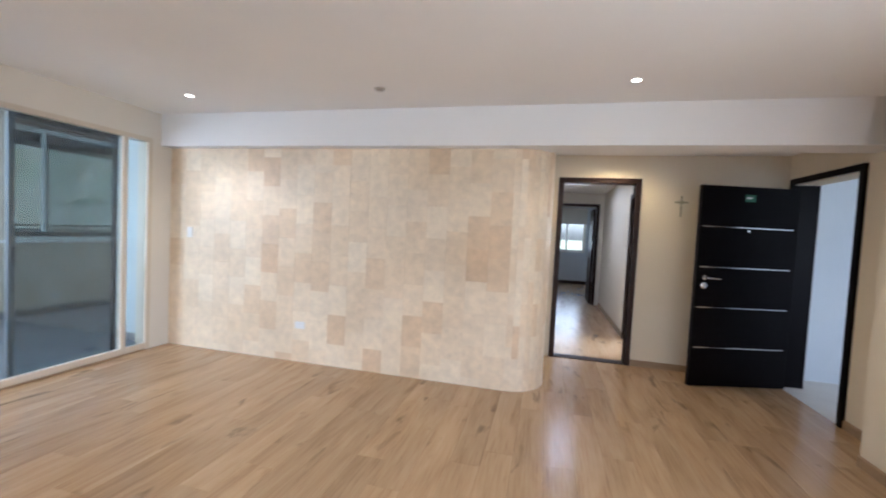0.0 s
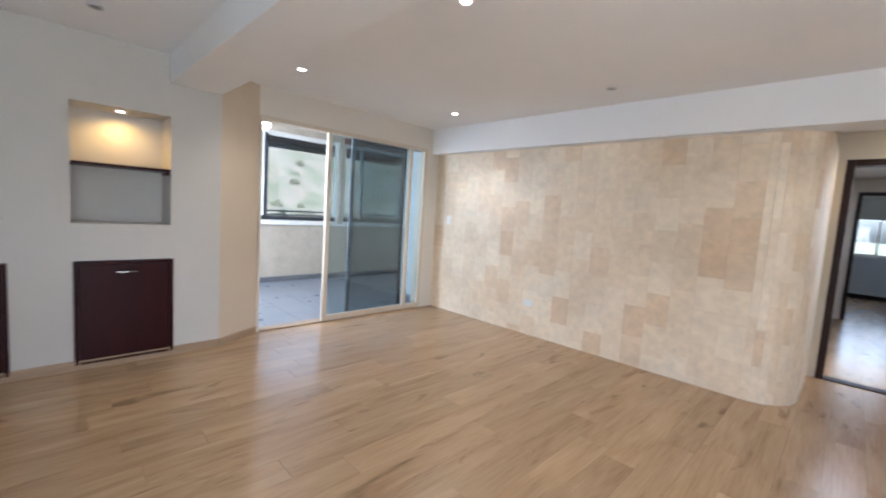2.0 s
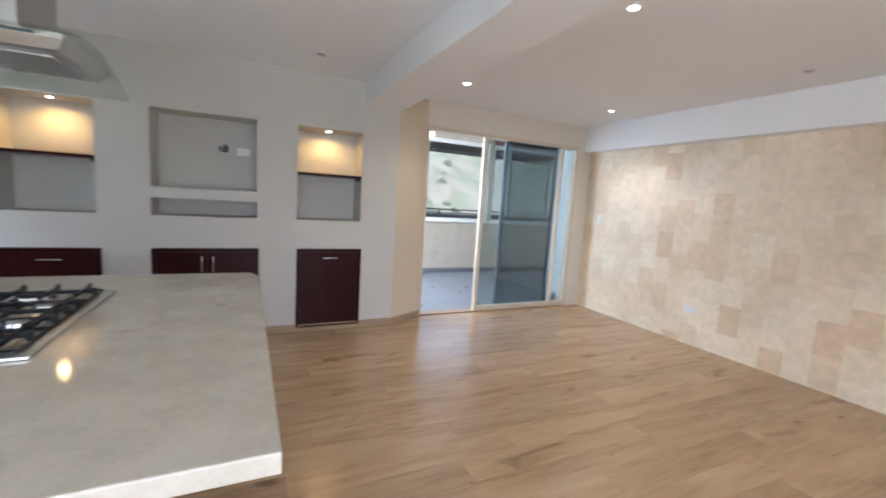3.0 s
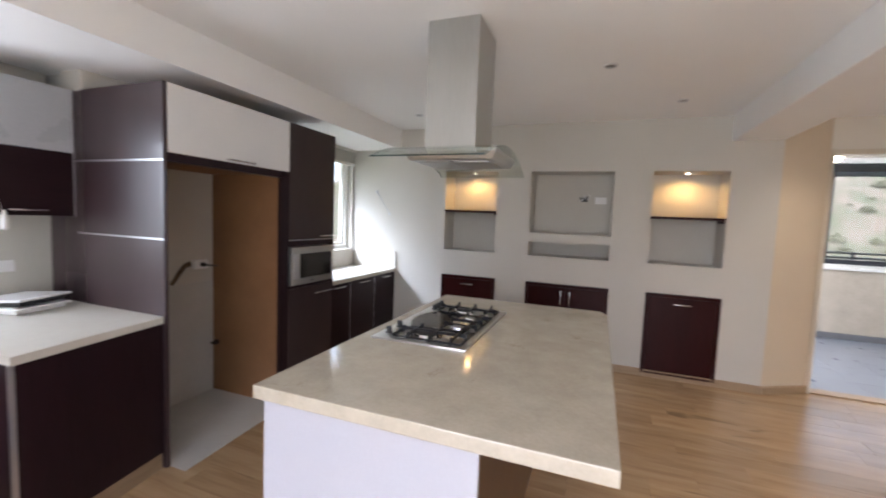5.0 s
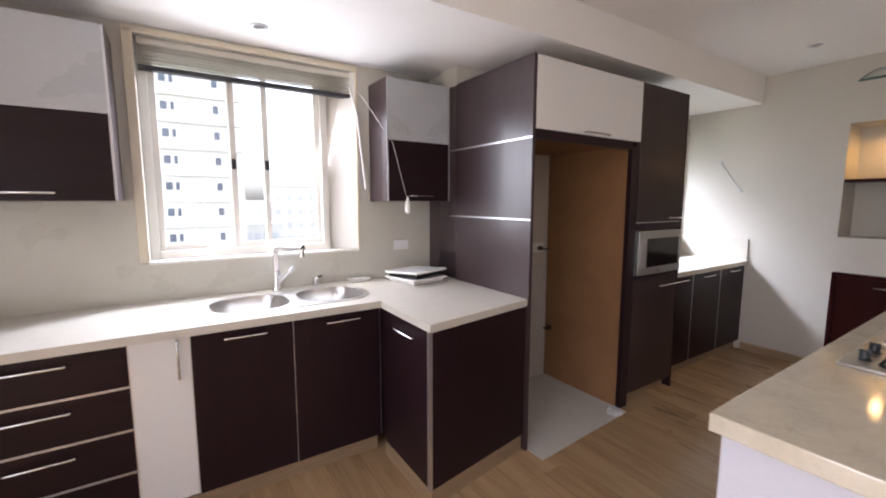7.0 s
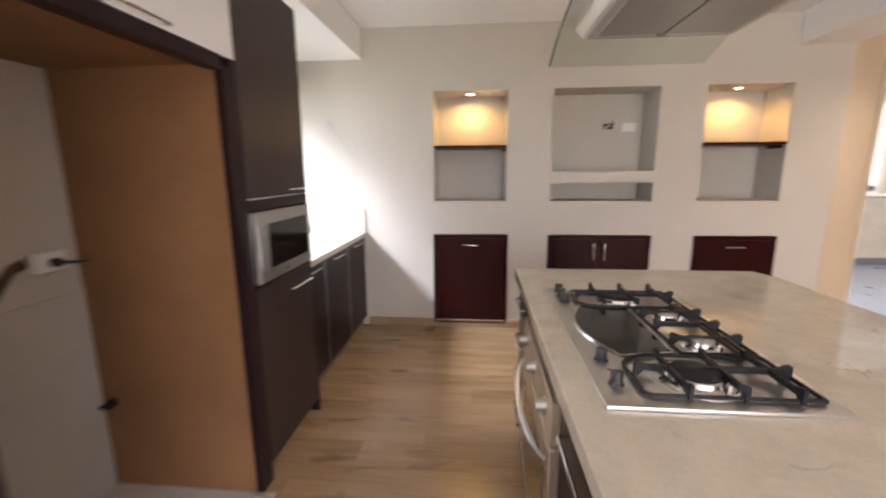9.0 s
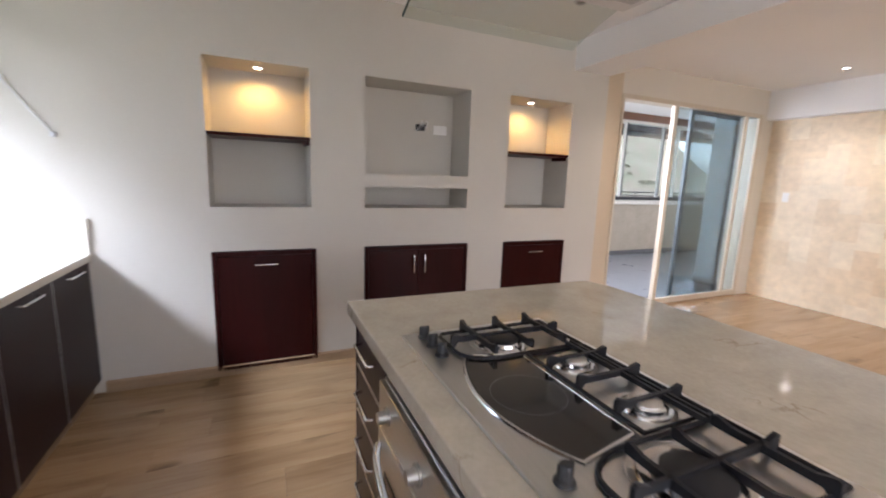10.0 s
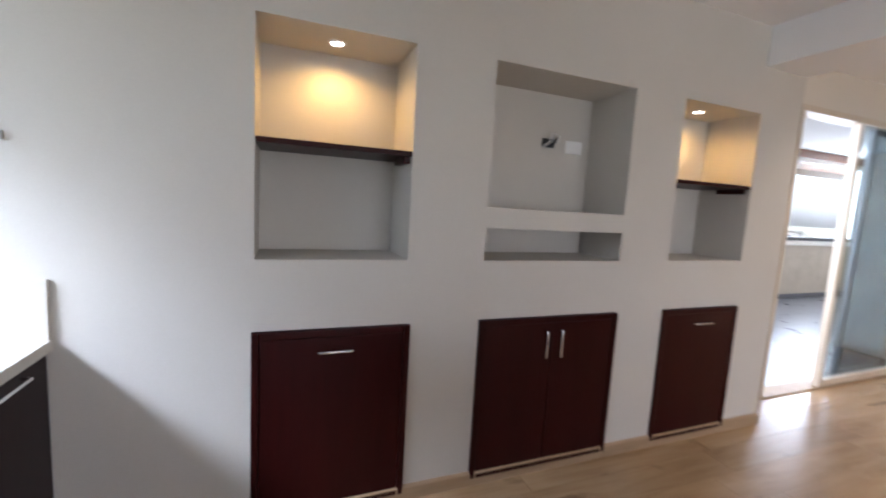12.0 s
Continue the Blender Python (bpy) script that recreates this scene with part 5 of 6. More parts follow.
# ---- niches ----
for n, (y0, y1) in enumerate(((-2.04, -1.42), (0.15, 0.79))):
    s = thing("niche_shelf", (NX - 0.17, (y0 + y1) / 2, 1.595), "dark wooden shelf fixed inside the lit niche", "shelf", "dark niche shelves")
    part("board", box(NX - 0.339, NX - 0.004, y0 + 0.001, y1 - 0.001, 1.600, 1.622, 0.002), M_MAHOG, s)
    part("bracket", box(NX - 0.20, NX - 0.03, y1 - 0.03, y1 - 0.002, 1.572, 1.5995, 0.002), M_MAHOG, s, "short dark batten")
    t = thing("niche_lamp", (NX - 0.17, (y0 + y1) / 2, 2.055), "small lit spotlight in the niche top", "spotlight", "niche spotlights")
    bm = bm_new()
    add_lathe(bm, (NX - 0.17, (y0 + y1) / 2, 2.065), [(0.026, 0), (0.026, -0.006), (0.034, -0.008), (0.038, 0)], 20)
    part("trim_ring", bm, M_ALU, t, "", smooth=True)
    bm = bm_new()
    add_lathe(bm, (NX - 0.17, (y0 + y1) / 2, 2.065), [(0.026, -0.001), (0.02, -0.005), (0.001, -0.006)], 20)
    part("lens", bm, M_LAMP_ON, t, "", smooth=True)


def niche_cabinet(y0, y1, pair, label):
    c = thing("niche_cabinet", (NX, (y0 + y1) / 2, 0.03), label, "cabinet", "cabinets under the niches")
    z0, z1, f = 0.035, 0.855, 0.03
    part("body", box(NX - 0.335, NX - 0.02, y0 + 0.005, y1 - 0.005, z0, z1), M_MAHOG, c)
    for a, b, p, q in ((y0, y0 + f, z0, z1), (y1 - f, y1, z0, z1), (y0 + f, y1 - f, z0, z0 + f), (y0 + f, y1 - f, z1 - f, z1)):
        part("face_frame", box(NX - 0.02, NX + 0.014, a + 0.001, b - 0.001, p, q, 0.004), M_MAHOG, c)
    doors = [(y0 + f, y1 - f)] if not pair else [(y0 + f, (y0 + y1) / 2), ((y0 + y1) / 2, y1 - f)]
    m = (y0 + y1) / 2
    for k, (a, b) in enumerate(doors):
        hd = ((m - 0.072, 0.765), (m + 0.072, 0.765)) if not pair else ((m + (0.045 if k else -0.045), 0.785), (m + (0.045 if k else -0.045), 0.645))
        door(c, "x", NX + 0.008, 1, a, b, z0 + f, z1 - f, M_MAHOG, hd)
    part("sill_strip", box(NX - 0.01, NX + 0.016, y0 + f, y1 - f, z0 + f - 0.004, z0 + f + 0.002), M_BASE, c, "worn brown strip along the bottom")


niche_cabinet(-2.05, -1.395, False, "dark mahogany built-in cabinet with one drop flap")
niche_cabinet(-1.05, -0.19, True, "dark mahogany built-in cabinet with two doors")
niche_cabinet(0.155, 0.81, False, "dark mahogany built-in cabinet with one drop flap")
cab = thing("cable_outlet", (NX - 0.335, -0.495, 1.75), "open wall box with loose cables in the niche", "cable outlet")
part("box", box(NX - 0.345, NX - 0.332, -0.545, -0.465, 1.765, 1.815), M_BLACK, cab, "dark open box")
for k in range(4):
    part("cable", add_tube(bm_new(), [(NX - 0.333, -0.54 + 0.02 * k, 1.765 + 0.01 * k), (NX - 0.30, -0.52 + 0.02 * k, 1.795), (NX - 0.315, -0.505 + 0.02 * k, 1.82 + 0.012 * (k % 2)), (NX - 0.328, -0.49 + 0.01 * k, 1.845 - 0.03 * (k % 3))], 0.005, 6), (M_PLAST, M_TRIM, M_BLACK, M_PLAST)[k], cab, "loose cable end", smooth=True)
wall_plate("wall_socket", "x", NX - 0.34, 1, -0.325, 1.78, 0.12, 0.075, "white double socket inside the middle niche", "socket", 2)
skirting("baseboard", (NX, -1.395 + 1.39 + 1.185), (NX, -2.66))
skirting("baseboard", (SX + 0.0, 1.605), (NX, 1.18))


# ---- sliding door to the balcony ----
sd = tagged(thing("door_balcony", (SX - 0.07, 2.76, 0), "white aluminium sliding door with tinted glass, pushed open", "sliding door"), kind="structure")
Y0, Y1, ZT = 1.607, 3.924, 2.284
part("door_frame", box(SX - 0.13, SX + 0.012, Y0, Y1, ZT - 0.045, ZT, 0.003), M_DFRAME, sd)
part("door_frame", box(SX - 0.13, SX + 0.012, Y0, Y0 + 0.03, 0.0, ZT - 0.046, 0.003), M_DFRAME, sd)
part("door_frame", box(SX - 0.13, SX + 0.012, Y1 - 0.045, Y1, 0.0, ZT - 0.046, 0.003), M_DFRAME, sd)
part("threshold", box(SX - 0.13, SX + 0.012, Y0 + 0.03, Y1 - 0.045, 0.0, 0.014, 0.002), M_BASE, sd, "brown threshold track")
part("post", box(SX - 0.045, SX + 0.006, 2.385, 2.435, 0.014, ZT - 0.046, 0.003), M_DFRAME, sd)
part("post", box(SX - 0.045, SX + 0.006, 3.615, 3.665, 0.014, ZT - 0.046, 0.003), M_DFRAME, sd)
part("bottom_rail", box(SX - 0.045, SX + 0.006, 2.436, 3.614, 0.014, 0.075, 0.003), M_DFRAME, sd)
part("bottom_rail", box(SX - 0.045, SX + 0.006, 3.666, Y1 - 0.046, 0.014, 0.075, 0.003), M_DFRAME, sd)
for a, b, m in ((2.436, 3.614, M_TINT), (3.666, Y1 - 0.046, M_TINT)):
    g = part("pane", box(SX - 0.024, SX - 0.018, a, b, 0.076, ZT - 0.047), m, sd, "tinted glass pane")
    g.visible_shadow = False
leaf = part("sliding_leaf", box(SX - 0.09, SX - 0.055, 2.74, 2.785, 0.02, ZT - 0.05, 0.003), M_STILE, sd, "slate grey leaf stile")
for p in ((3.58, 3.612, 0.02, ZT - 0.05), (2.786, 3.579, 0.02, 0.06), (2.786, 3.579, ZT - 0.09, ZT - 0.05)):
    part("leaf_rail", box(SX - 0.09, SX - 0.055, p[0], p[1], p[2], p[3], 0.002), M_DARKAL, leaf, "dark leaf rail")
g = part("leaf_pane", box(SX - 0.075, SX - 0.071, 2.786, 3.579, 0.061, ZT - 0.091), M_MESH, leaf, "dark tinted pane with insect screen")
g.visible_shadow = False
part("pull", box(SX - 0.05, SX - 0.03, 2.76, 2.775, 1.0, 1.14, 0.004), M_DARKAL, leaf, "dark recessed pull")

# ---- balcony ----
BLEAVES = [[(1.245, 2.75), (2.72, 4.10)], [(4.285, 4.68), (4.65, 5.72), (5.69, 6.16), (6.13, 8.755)]]
for n, (a0, a1, z0, z1) in enumerate(BW):
    w = sliding_window("window_balcony", a0, a1, z0, z1, -6.70, BLEAVES[n], "white-framed sliding balcony window", M_ALU, M_GLASS, "x")
    part("track", box(-6.735, -6.655, a0 + 0.046, a1 - 0.046, z0 + 0.0455, z0 + 0.115, 0.003), M_DARKAL, w, "dark lower sliding track")
    structure("sill_balcony", box(-6.80, -6.58, a0 - 0.05, a1 + 0.05, z0 - 0.035, z0 - 0.001, 0.004), M_ALU, "white balcony window sill", "sill")
    structure("eave", box(-7.45, -6.82, a0 - 1.5, a1 + 1.5, 2.42, 2.60), M_FANWOOD, "dark reddish-brown eave outside the balcony", "eave")
rail = thing("balcony_rail", (-6.95, 4.5, 1.0), "thin dark steel rails outside the balcony windows", "railing")
for z in (1.10, 1.17, 1.24):
    part("bar", add_tube(bm_new(), [(-6.93, 1.0, z), (-6.93, 7.6, z)], 0.016, 8), M_DARKAL, rail, "", smooth=True)
for y in (1.0, 3.2, 5.4, 7.6):
    part("bracket", box(-6.93, -6.799, y - 0.01, y + 0.01, 0.95, 0.97), M_DARKAL, rail)
    part("post", box(-6.95, -6.915, y - 0.02, y + 0.02, 0.9, 1.26), M_DARKAL, rail)
scr = thing("window_screen", (-6.67, 5.2, 1.16), "dark insect screen behind a balcony window pane", "screen")
bm = bm_new()
bm.faces.new([bm.verts.new((-6.667, y, z)) for y, z in ((4.70, 1.18), (5.70, 1.18), (5.70, 2.54), (4.70, 2.54))])
part("gauze", bm, M_MESH, scr).visible_shadow = False
part("screen_frame", box(-6.674, -6.660, 4.68, 4.699, 1.16, 2.55), M_DARKAL, scr)
part("screen_frame", box(-6.674, -6.660, 5.701, 5.72, 1.16, 2.55), M_DARKAL, scr)
edge = thing("window_screen", (-6.67, 2.76, 1.16), "dark edge frame of a parked insect screen", "screen")
part("screen_frame", box(-6.676, -6.655, 2.727, 2.787, 1.16, 2.55), M_DARKAL, edge)
skirting("baseboard_balcony", (-6.62, 8.9), (-6.62, 0.5), M_GROUT, 0.09)
skirting("baseboard_balcony", (-4.60, 4.10), (-4.06, 4.10), M_GROUT, 0.09).location.y -= 0.014
structure("pelmet", box(-6.6195, -6.585, 4.22, 8.8, 2.585, 2.719, 0.004), M_FANWOOD, "reddish-brown wooden pelmet above the balcony window", "pelmet")
wall_plate("wall_socket", "x", -6.62, 1, 5.9, 0.42, 0.12, 0.075, "white socket on the balcony parapet", "socket", 2)

fan = thing("ceiling_fan", (-4.81, 1.98, 2.30), "ceiling fan with reddish wooden blades and a lit globe", "ceiling fan")
fc = (-4.81, 1.98)
part("rod", add_cyl(bm_new(), (fc[0], fc[1], 2.50), 0.015, 0.219), M_DARKAL, fan, "", smooth=True)
part("motor", add_lathe(bm_new(), (fc[0], fc[1], 2.41), [(0.05, 0), (0.10, 0.015), (0.11, 0.05), (0.09, 0.09), (0.03, 0.10)]), M_ALU, fan, "", smooth=True)
part("globe", add_lathe(bm_new(), (fc[0], fc[1], 2.28), [(0.01, 0), (0.06, 0.012), (0.09, 0.05), (0.088, 0.09), (0.05, 0.129)]), M_FANLAMP, fan, "lit opal glass globe", smooth=True)
for k in range(5):
    a = radians(72 * k + 20)
    bm = bm_new()
    pts = [(0.12, -0.03), (0.62, -0.07), (0.66, -0.04), (0.66, 0.04), (0.62, 0.07), (0.12, 0.03)]
    add_prism(bm, pts, 0.0, 0.008)
    bmesh.ops.transform(bm, matrix=Matrix.Translation((fc[0], fc[1], 2.455)) @ Matrix.Rotation(a, 4, "Z") @ Matrix.Rotation(radians(9), 4, "X"), verts=bm.verts[:])
    part("blade", bm, M_FANWOOD, fan, "reddish wooden blade")

# ---- entrance and corridor doors ----
def door_frame(name, axis, a0, a1, z1, d0, d1, w=0.06, label="dark brown wooden door frame", wood=None):
    """Jambs and head lining an opening from a0 to a1, between depths d0 and d1."""
    f = tagged(thing(name, put(axis, (a0 + a1) / 2, (d0 + d1) / 2, 0), label, "door frame"), kind="structure")
    for p, q, lo, hi in ((a0, a0 + w, 0.0, z1), (a1 - w, a1, 0.0, z1), (a0 + w, a1 - w, z1 - w, z1)):
        part("jamb" if lo == 0.0 else "head", slab(axis, p, q, d0, d1, lo, hi, 0.004), wood or M_FRAME, f)
    return f


door_frame("door_frame_corridor", "y", 0.355, 1.265, 2.158, HY - 0.02, HY + 0.14)
structure("threshold_corridor", box(0.416, 1.204, HY - 0.01, HY + 0.13, 0.0005, 0.008, 0.002), M_FRAME, "dark threshold strip", "threshold")
door_frame("door_frame_far", "y", 0.44, 1.33, 2.19, 9.82, 9.98)
door_frame("door_frame_side", "x", 5.94, 6.86, 2.11, 1.40, 1.57)
fleaf = thing("open_door", (1.235, 9.99, 0), "dark brown interior door standing open", "door")
part("leaf", box(1.225, 1.265, 9.99, 10.75, 0.01, 2.10, 0.003), M_FRAME, fleaf)
part("handle", add_tube(bm_new(), [(1.222, 10.66, 1.0), (1.18, 10.66, 1.0), (1.18, 10.56, 1.0)], 0.008), M_CHROME, fleaf, "", smooth=True)
w3 = sliding_window("window_3", 0.30, 1.42, 0.98, 2.25, 13.88, [(0.345, 0.87), (0.85, 1.375)], "white-framed bedroom window", M_ALU, M_GLASS)
rb = thing("roller_blind", (0.86, 13.78, 1.85), "half-lowered grey roller blind in the bedroom", "blind")
part("fabric", box(0.28, 1.44, 13.784, 13.788, 1.86, 2.33), M_BLIND, rb)
part("tube", add_tube(bm_new(), [(0.27, 13.765, 2.34), (1.45, 13.765, 2.34)], 0.022, 12), M_BLIND, rb, "", smooth=True)
skirting("baseboard_corridor", (1.42, 6.86), (1.42, 9.82))
skirting("baseboard_far", (1.75, 13.8), (-1.6, 13.8), M_FRAME, 0.1)

door_frame("door_frame_entrance", "x", 4.40, 5.44, 2.165, 2.672, 2.92, 0.055, "near-black wooden entrance door frame", M_DOOR)
ang = math.atan2(5.28 - 5.005, 2.70 - 1.724)
ed = thing("entrance_door", (2.70, 5.28, 0.0), "near-black entrance door with four steel strips, open", "door")
W, T = 1.01, 0.045
lp = part("leaf", box(2.70 - W, 2.70, 5.28, 5.28 + T, 0.008, 2.045, 0.003), M_DOOR, ed)
for z in (1.633, 1.224, 0.815, 0.405):
    part("steel_strip", box(2.70 - W + 0.03, 2.70 - 0.05, 5.2765, 5.281, z - 0.0045, z + 0.0045), M_CHROME, lp, "inlaid steel strip")
bm = bm_new()
add_cyl(bm, (2.70 - W + 0.085, 5.28, 1.115), 0.024, -0.01, "y", 18)
add_tube(bm, [(2.70 - W + 0.085, 5.272, 1.115), (2.70 - W + 0.085, 5.225, 1.115), (2.70 - W + 0.10, 5.220, 1.115), (2.70 - W + 0.21, 5.220, 1.110)], 0.009)
part("lever_handle", bm, M_CHROME, ed, "satin steel lever handle", smooth=True)
part("lock_rose", add_lathe(bm_new(), (0, 0, 0), [(0.034, 0), (0.034, 0.006), (0.024, 0.012), (0.012, 0.013), (0.012, 0.009), (0.001, 0.009)]), M_CHROME, ed, "round steel lock rose", smooth=True)
rose = ed.children[-1]
rose.rotation_euler, rose.location = (radians(90), 0, 0), (-W + 0.085, 0.0, 1.035)
part("peephole", add_cyl(bm_new(), (2.70 - W / 2, 5.28, 1.60), 0.012, -0.006, "y", 14), M_CHROME, ed, "small steel peephole", smooth=True)
M_STICK = mat("green_sticker", (0.03, 0.16, 0.09), (0.02, 0.12, 0.07), rough=0.4, scale=30, fine=90, bump=0.0)
part("sticker", box(2.70 - W / 2 - 0.06, 2.70 - W / 2 + 0.045, 5.2785, 5.2799, 1.895, 1.965), M_STICK, ed, "small green security sticker")
part("sticker_bar", box(2.70 - W / 2 - 0.045, 2.70 - W / 2 + 0.01, 5.2775, 5.2784, 1.925, 1.94), M_PLAST, ed, "white bar on the sticker")
for z in (0.25, 1.05, 1.85):
    part("hinge", add_cyl(bm_new(), (2.697, 5.283 + T, z), 0.008, 0.1), M_CHROME, ed, "steel hinge", smooth=True)
ed.rotation_euler = (0, 0, ang)

cross = thing("wall_cross", (1.684, HY, 1.74), "small greenish metal cross on the cream wall", "cross")
M_CROSS = mat("aged_bronze", (0.36, 0.35, 0.25), (0.28, 0.28, 0.20), rough=0.5, metal=0.0, scale=30, fine=100, bump=0.1)
part("upright", box(1.676, 1.692, HY - 0.012, HY - 0.0005, 1.74, 1.975, 0.003), M_CROSS, cross)
part("crossbar", box(1.618, 1.752, HY - 0.013, HY - 0.001, 1.893, 1.911, 0.003), M_CROSS, cross)
part("centre_boss", add_cyl(bm_new(), (1.684, HY - 0.012, 1.902), 0.022, -0.006, "y", 16), M_CROSS, cross, "", smooth=True)

skirting("baseboard", (1.265 + 0.001, HY), (2.70, HY)).location.y -= 0.014
skirting("baseboard", (2.70, 3.74), (2.70, 4.40))
skirting("baseboard", (EX, -3.0), (EX, 3.74))
skirting("baseboard", (EX, 3.74), (2.70, 3.74))
wall_plate("light_switch", "y", TY - 0.002, -1, -3.632, 1.295, 0.07, 0.115, "white light switch on the travertine wall", "switch")
wall_plate("power_socket", "y", TY - 0.002, -1, -2.20, 0.39, 0.115, 0.075, "white double power socket in the travertine", "socket", 2)
wall_plate("light_switch", "x", EX, -1, 3.60, 1.33, 0.07, 0.11, "white light switch by the entrance", "switch")

# ---- ceiling lamps ----
for x, y, lit in ((-3.05, 1.63, True), (-2.98, 3.49, True), (-1.14, 1.65, True), (0.79, 3.52, True), (-1.13, 3.52, False),
                  (-2.10, -0.32, False), (-3.05, 0.257, False), (-3.05, -2.13, False), (-2.16, -1.56, False)):
    recessed_lamp(x, y, CZ, lit)
recessed_lamp(0.497, -3.35, LZ, False)
recessed_lamp(0.80, 5.1, 2.42, True)
panel = thing("ceiling_light", (0.69, 7.9, 2.39), "square lit panel lamp on the corridor ceiling", "ceiling lamp")
for p in ((0.52, 0.535, 7.73, 8.07), (0.845, 0.86, 7.73, 8.07), (0.535, 0.845, 7.73, 7.745), (0.535, 0.845, 8.055, 8.07)):
    part("frame", box(*p, 2.392, 2.4195), M_ALU, panel)
part("diffuser", box(0.536, 0.844, 7.746, 8.054, 2.398, 2.4195), M_PANEL, panel, "glowing white diffuser")

# ---- outside ----
tw = thing("apartment_tower", (4.0, -58.0, -20.0), "pale high-rise apartment block with small blue windows", "building")
part("facade", box(-6.2, 14.0, -70.0, -56.0, -20.0, 36.0), M_TOWER, tw)
for f in range(19):
    z = -19.0 + 2.9 * f + 0.35
    part("floor_band", box(-6.3, 14.1, -55.98, -55.75, z - 0.3, z - 0.05), M_TOWER, tw)
    for x, wide in ((6.6, 0.55), (1.35, 0.62), (0.55, 0.34), (-3.6, 0.55)):
        wi = part("window", box(x - wide / 2, x + wide / 2, -56.0, -55.96, z + 1.0, z + 1.85), M_TOWWIN, tw, "small dark blue window")
        part("sill", box(x - wide / 2 - 0.1, x + wide / 2 + 0.1, -56.0, -55.88, z + 0.9, z + 0.99), M_TOWER, wi)
for x, y, w, top in ((-11.0, -82.0, 7.0, 1.2), (-20.0, -90.0, 9.0, 3.6), (-9.5, -66.0, 5.0, -2.2)):
    b = thing("apartment_block", (x, y, -20.0), "pale mid-rise apartment block far behind the tower", "building", "far apartment blocks")
    part("wall", box(x - w / 2, x + w / 2, y - 8, y, -20.0, top), M_TOWER, b)
    part("parapet", box(x - w / 2 - 0.15, x + w / 2 + 0.15, y - 8.1, y + 0.15, top, top + 0.35), M_TOWER, b)
    for f in range(5):
        for k in range(4):
            c = x - w / 2 + w * (k + 0.5) / 4
            part("window", box(c - 0.5, c + 0.5, y, y + 0.05, top - 2.2 - 2.8 * f, top - 1.0 - 2.8 * f), M_FARWIN, b)
hs = [(-9.0, -38.0, 6.0, -2.5), (-4.0, -34.0, 4.5, -4.0), (3.0, -40.0, 5.0, -3.0)]
for x, y, w, top in hs:
    h = thing("neighbour_house", (x, y, -20.0), "low pale neighbouring house seen through the window", "house", "neighbour houses")
    part("wall", box(x - w / 2, x + w / 2, y - 3, y, -20.0, top), M_TOWER, h)
    part("roof", add_prism(bm_new(), [(x - w / 2 - 0.3, y - 3.3), (x + w / 2 + 0.3, y - 3.3), (x + w / 2 + 0.3, y + 0.3), (x - w / 2 - 0.3, y + 0.3)], top, top + 0.3), M_FANWOOD, h, "brown flat roof")
    for k in range(3):
        part("window", box(x - w * 0.35 + k * w * 0.3, x - w * 0.2 + k * w * 0.3, y + 0.0, y + 0.04, top - 2.2, top - 1.0), M_TOWWIN, h)

rng = random.Random(7)


def leaf_clump(seed):
    """A shrub: short stems with many small leaf blades in an uneven crown."""
    r = random.Random(seed)
    bm = bm_new()
    for _ in range(150):
        d = Vector((r.gauss(0, 1), r.gauss(0, 1), abs(r.gauss(0, 0.9)))).normalized() * (0.35 + 0.65 * r.random())
        c = Vector((d.x * 0.9, d.y * 0.9, 0.15 + d.z * 0.9))
        u = Vector((r.gauss(0, 1), r.gauss(0, 1), r.gauss(0, 1))).normalized() * 0.16
        w = u.orthogonal().normalized() * 0.07
        bm.faces.new([bm.verts.new(c + p) for p in (-u, w, u, -w)])
    me = bpy.data.meshes.new("shrub")
    bm.to_mesh(me)
    bm.free()
    me.materials.append(M_BUSH)
    return me


clumps = [leaf_clump(s) for s in (1, 2, 3)]
for n in range(270):
    i, k = rng.uniform(4, 40), rng.uniform(-22, 40)
    x, y = -17 - 0.8 * i, k
    h = -9 + 0.62 * (0.8 * i) + 1.2 * noise.noise((x * 0.12, y * 0.12, 0)) + 0.5 * noise.noise((x * 0.5, y * 0.5, 3))
    ob = tagged(new("shrub", clumps[n % 3]), "green shrub growing on the hillside", "shrub", "shrubs on the hillside")
    s = rng.uniform(0.3, 0.7)
    ob.location, ob.rotation_euler, ob.scale = (x, y, h - 0.15), (0, 0, rng.uniform(0, 6.28)), (s, s, s * rng.uniform(0.7, 1.1))


# ---- pieces: travertine tiles, floor planks, balcony tiles ----
def piece_mesh(name, sx, sy, sz, material, cut=0.0006):
    """A thin plate lying on z = 0 with a chamfered upper edge."""
    bm = bm_new()
    rows = [[bm.verts.new((a * (sx / 2 - g), b * (sy / 2 - g), z)) for a, b in ((-1, -1), (1, -1), (1, 1), (-1, 1))] for z, g in ((0, 0), (sz - cut, 0), (sz, cut))]
    for p, q in zip(rows, rows[1:]):
        for k in range(4):
            bm.faces.new((p[k], p[(k + 1) % 4], q[(k + 1) % 4], q[k]))
    bm.faces.new(rows[-1])
    bm.faces.new(rows[0][::-1])
    me = bpy.data.meshes.new(name)
    bm.to_mesh(me)
    bm.free()
    me.materials.append(material)
    return me


pieces = {}


def piece(name, parent, sx, sy, sz, material, m):
    key = (name, round(sx, 3), round(sy, 3), round(sz, 3))
    if key not in pieces:
        pieces[key] = piece_mesh(name, sx, sy, sz, material)
    ob = new(name, pieces[key])
    ob.parent = parent
    ob.matrix_basis = Matrix.Translation(-ORIGIN[parent.name]) @ m
    return ob


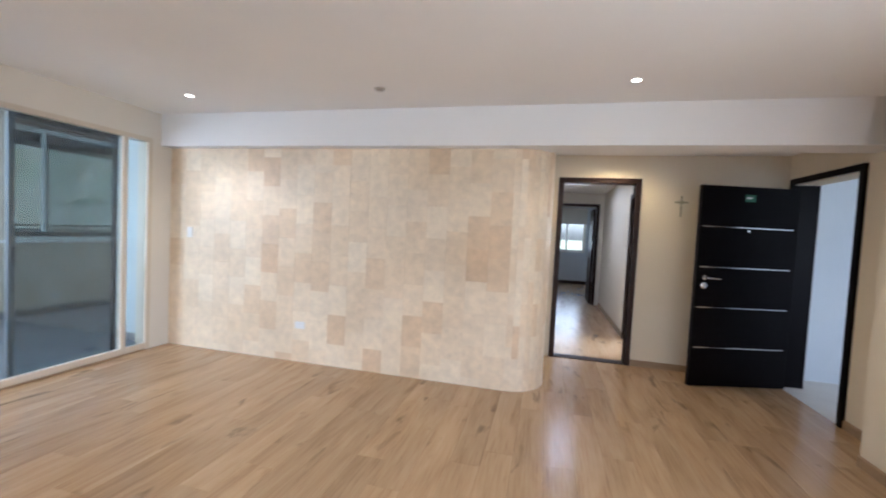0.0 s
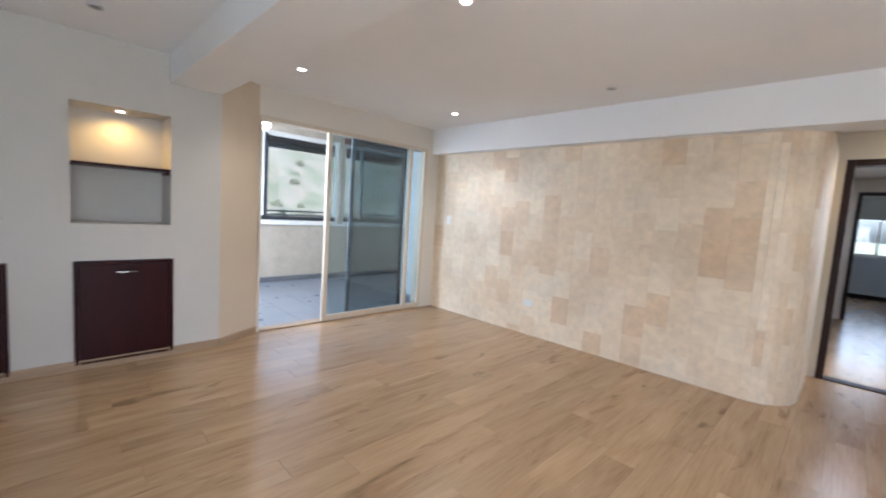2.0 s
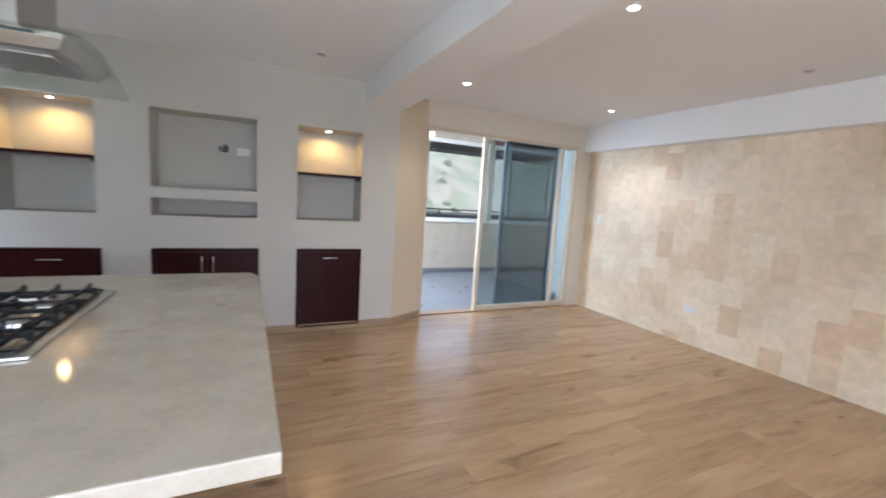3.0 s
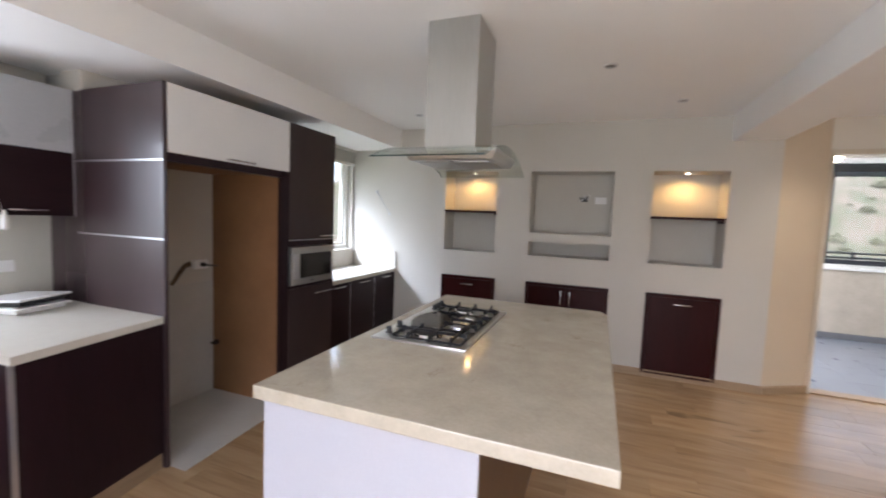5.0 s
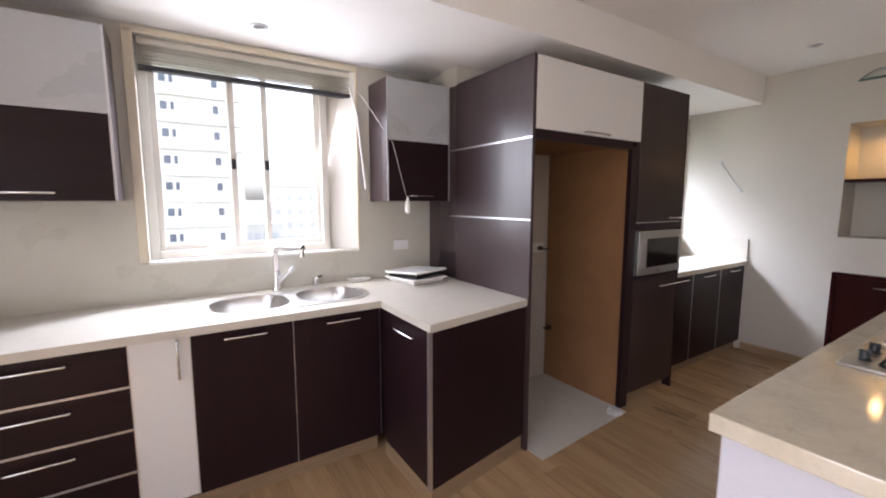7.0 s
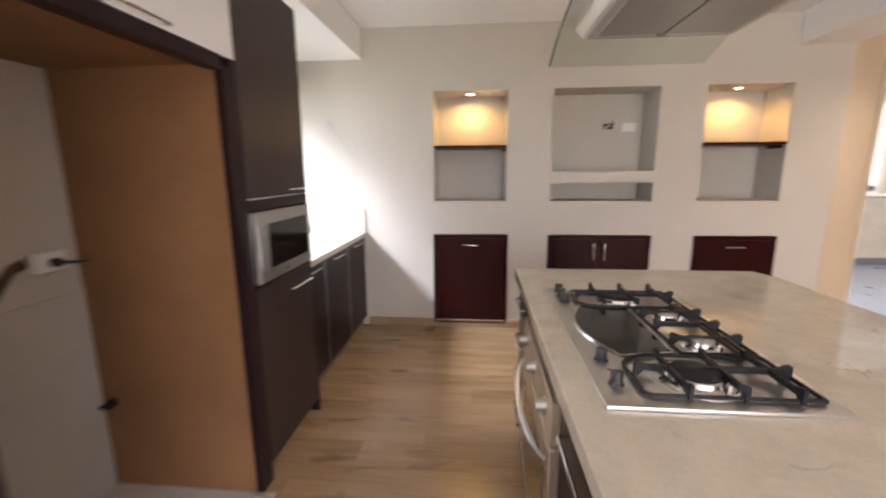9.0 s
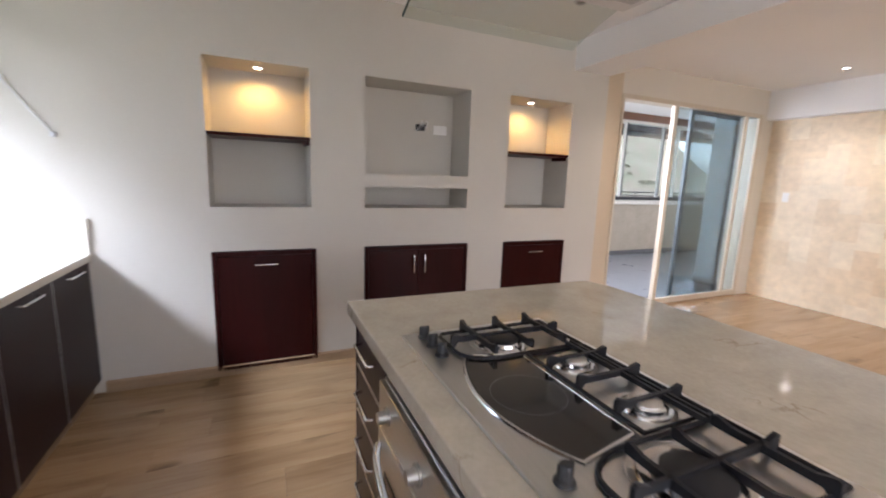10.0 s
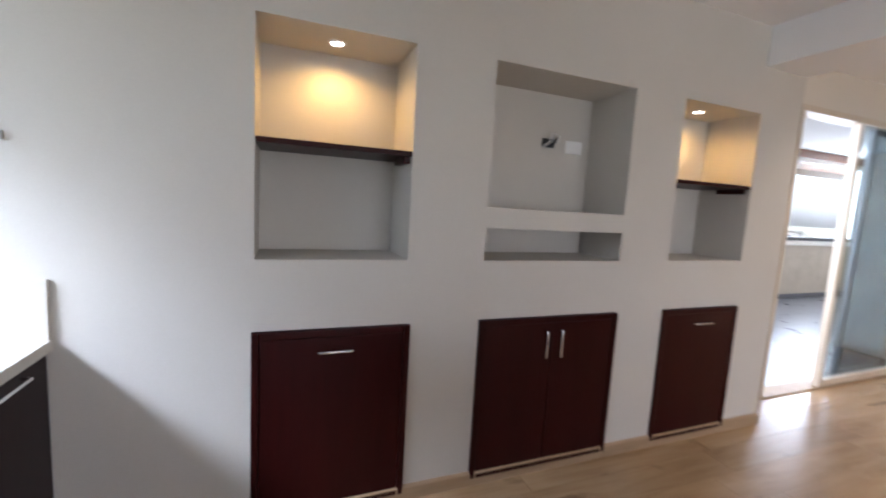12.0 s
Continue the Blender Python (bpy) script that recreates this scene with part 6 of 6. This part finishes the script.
stone = bpy.data.objects["wall_travertine"]
STAND = Matrix(((1, 0, 0, 0), (0, 0, -1, 0), (0, 1, 0, 0), (0, 0, 0, 1)))   # lying plate to an upright one that faces -y


def stone_column(x, y, turn, wide, shift, proud):
    z = -shift
    while z < 2.24:
        lo, hi = max(z, 0.0), min(z + 0.305, 2.24)
        if hi - lo > 0.02:
            m = Matrix.Translation((x, y, (lo + hi) / 2)) @ Matrix.Rotation(turn, 4, "Z") @ STAND
            piece("tile", stone, wide - 0.0006, hi - lo - 0.0006, 0.011 + proud, M_TRAV, m)
        z += 0.305


tr = random.Random(11)
n = 19
w = (SX - -0.06) / -n
for k in range(n):
    stone_column(SX + w * (k + 0.5), 4.1765, 0.0, w, (0.0, 0.152)[k % 2] + tr.choice((0.0, 0.0, 0.076)), tr.uniform(-0.0006, 0.0006))
for k in range(9):
    a = radians(5 + 10 * k)
    stone_column(-0.06 + 0.3385 * math.sin(a), 4.517 - 0.3385 * math.cos(a), a, 0.0605, tr.choice((0.0, 0.1, 0.2)), 0.0)
for k in range(5):
    stone_column(0.2795, 4.517 + 0.195 * (k + 0.5), radians(90), 0.195, (0.0, 0.152)[k % 2], 0.0)

floor = bpy.data.objects["floor"]
pr = random.Random(5)
PW, PL = 0.192, 1.286
for c in range(36):
    x0 = SX + PW * c
    y = -3.66 - pr.random() * PL
    y_end = 5.56 if 0.2 < x0 + 0.1 < 2.8 else 4.2
    while y < y_end:
        lo, hi = max(y, -3.66), min(y + PL, y_end)
        x1 = min(x0 + PW, 2.70)
        hidden = (x0 + PW < NX and hi < 1.2) or (lo > 4.55 and x1 < 0.25)
        if hi - lo > 0.03 and x1 - x0 > 0.02 and not hidden:
            piece("plank", floor, x1 - x0 - 0.0008, hi - lo - 0.0008, 0.0125, M_PLANK, Matrix.Translation(((x0 + x1) / 2, (lo + hi) / 2, -0.0128)))
        y += PL

bal = bpy.data.objects["floor_balcony"]
for i in range(6):
    for k in range(19):
        piece("tile", bal, 0.4245, 0.4245, 0.010, M_GREYT, Matrix.Translation((-6.62 + 0.4265 * (i + 0.5), 0.52 + 0.4265 * (k + 0.5), -0.012)))
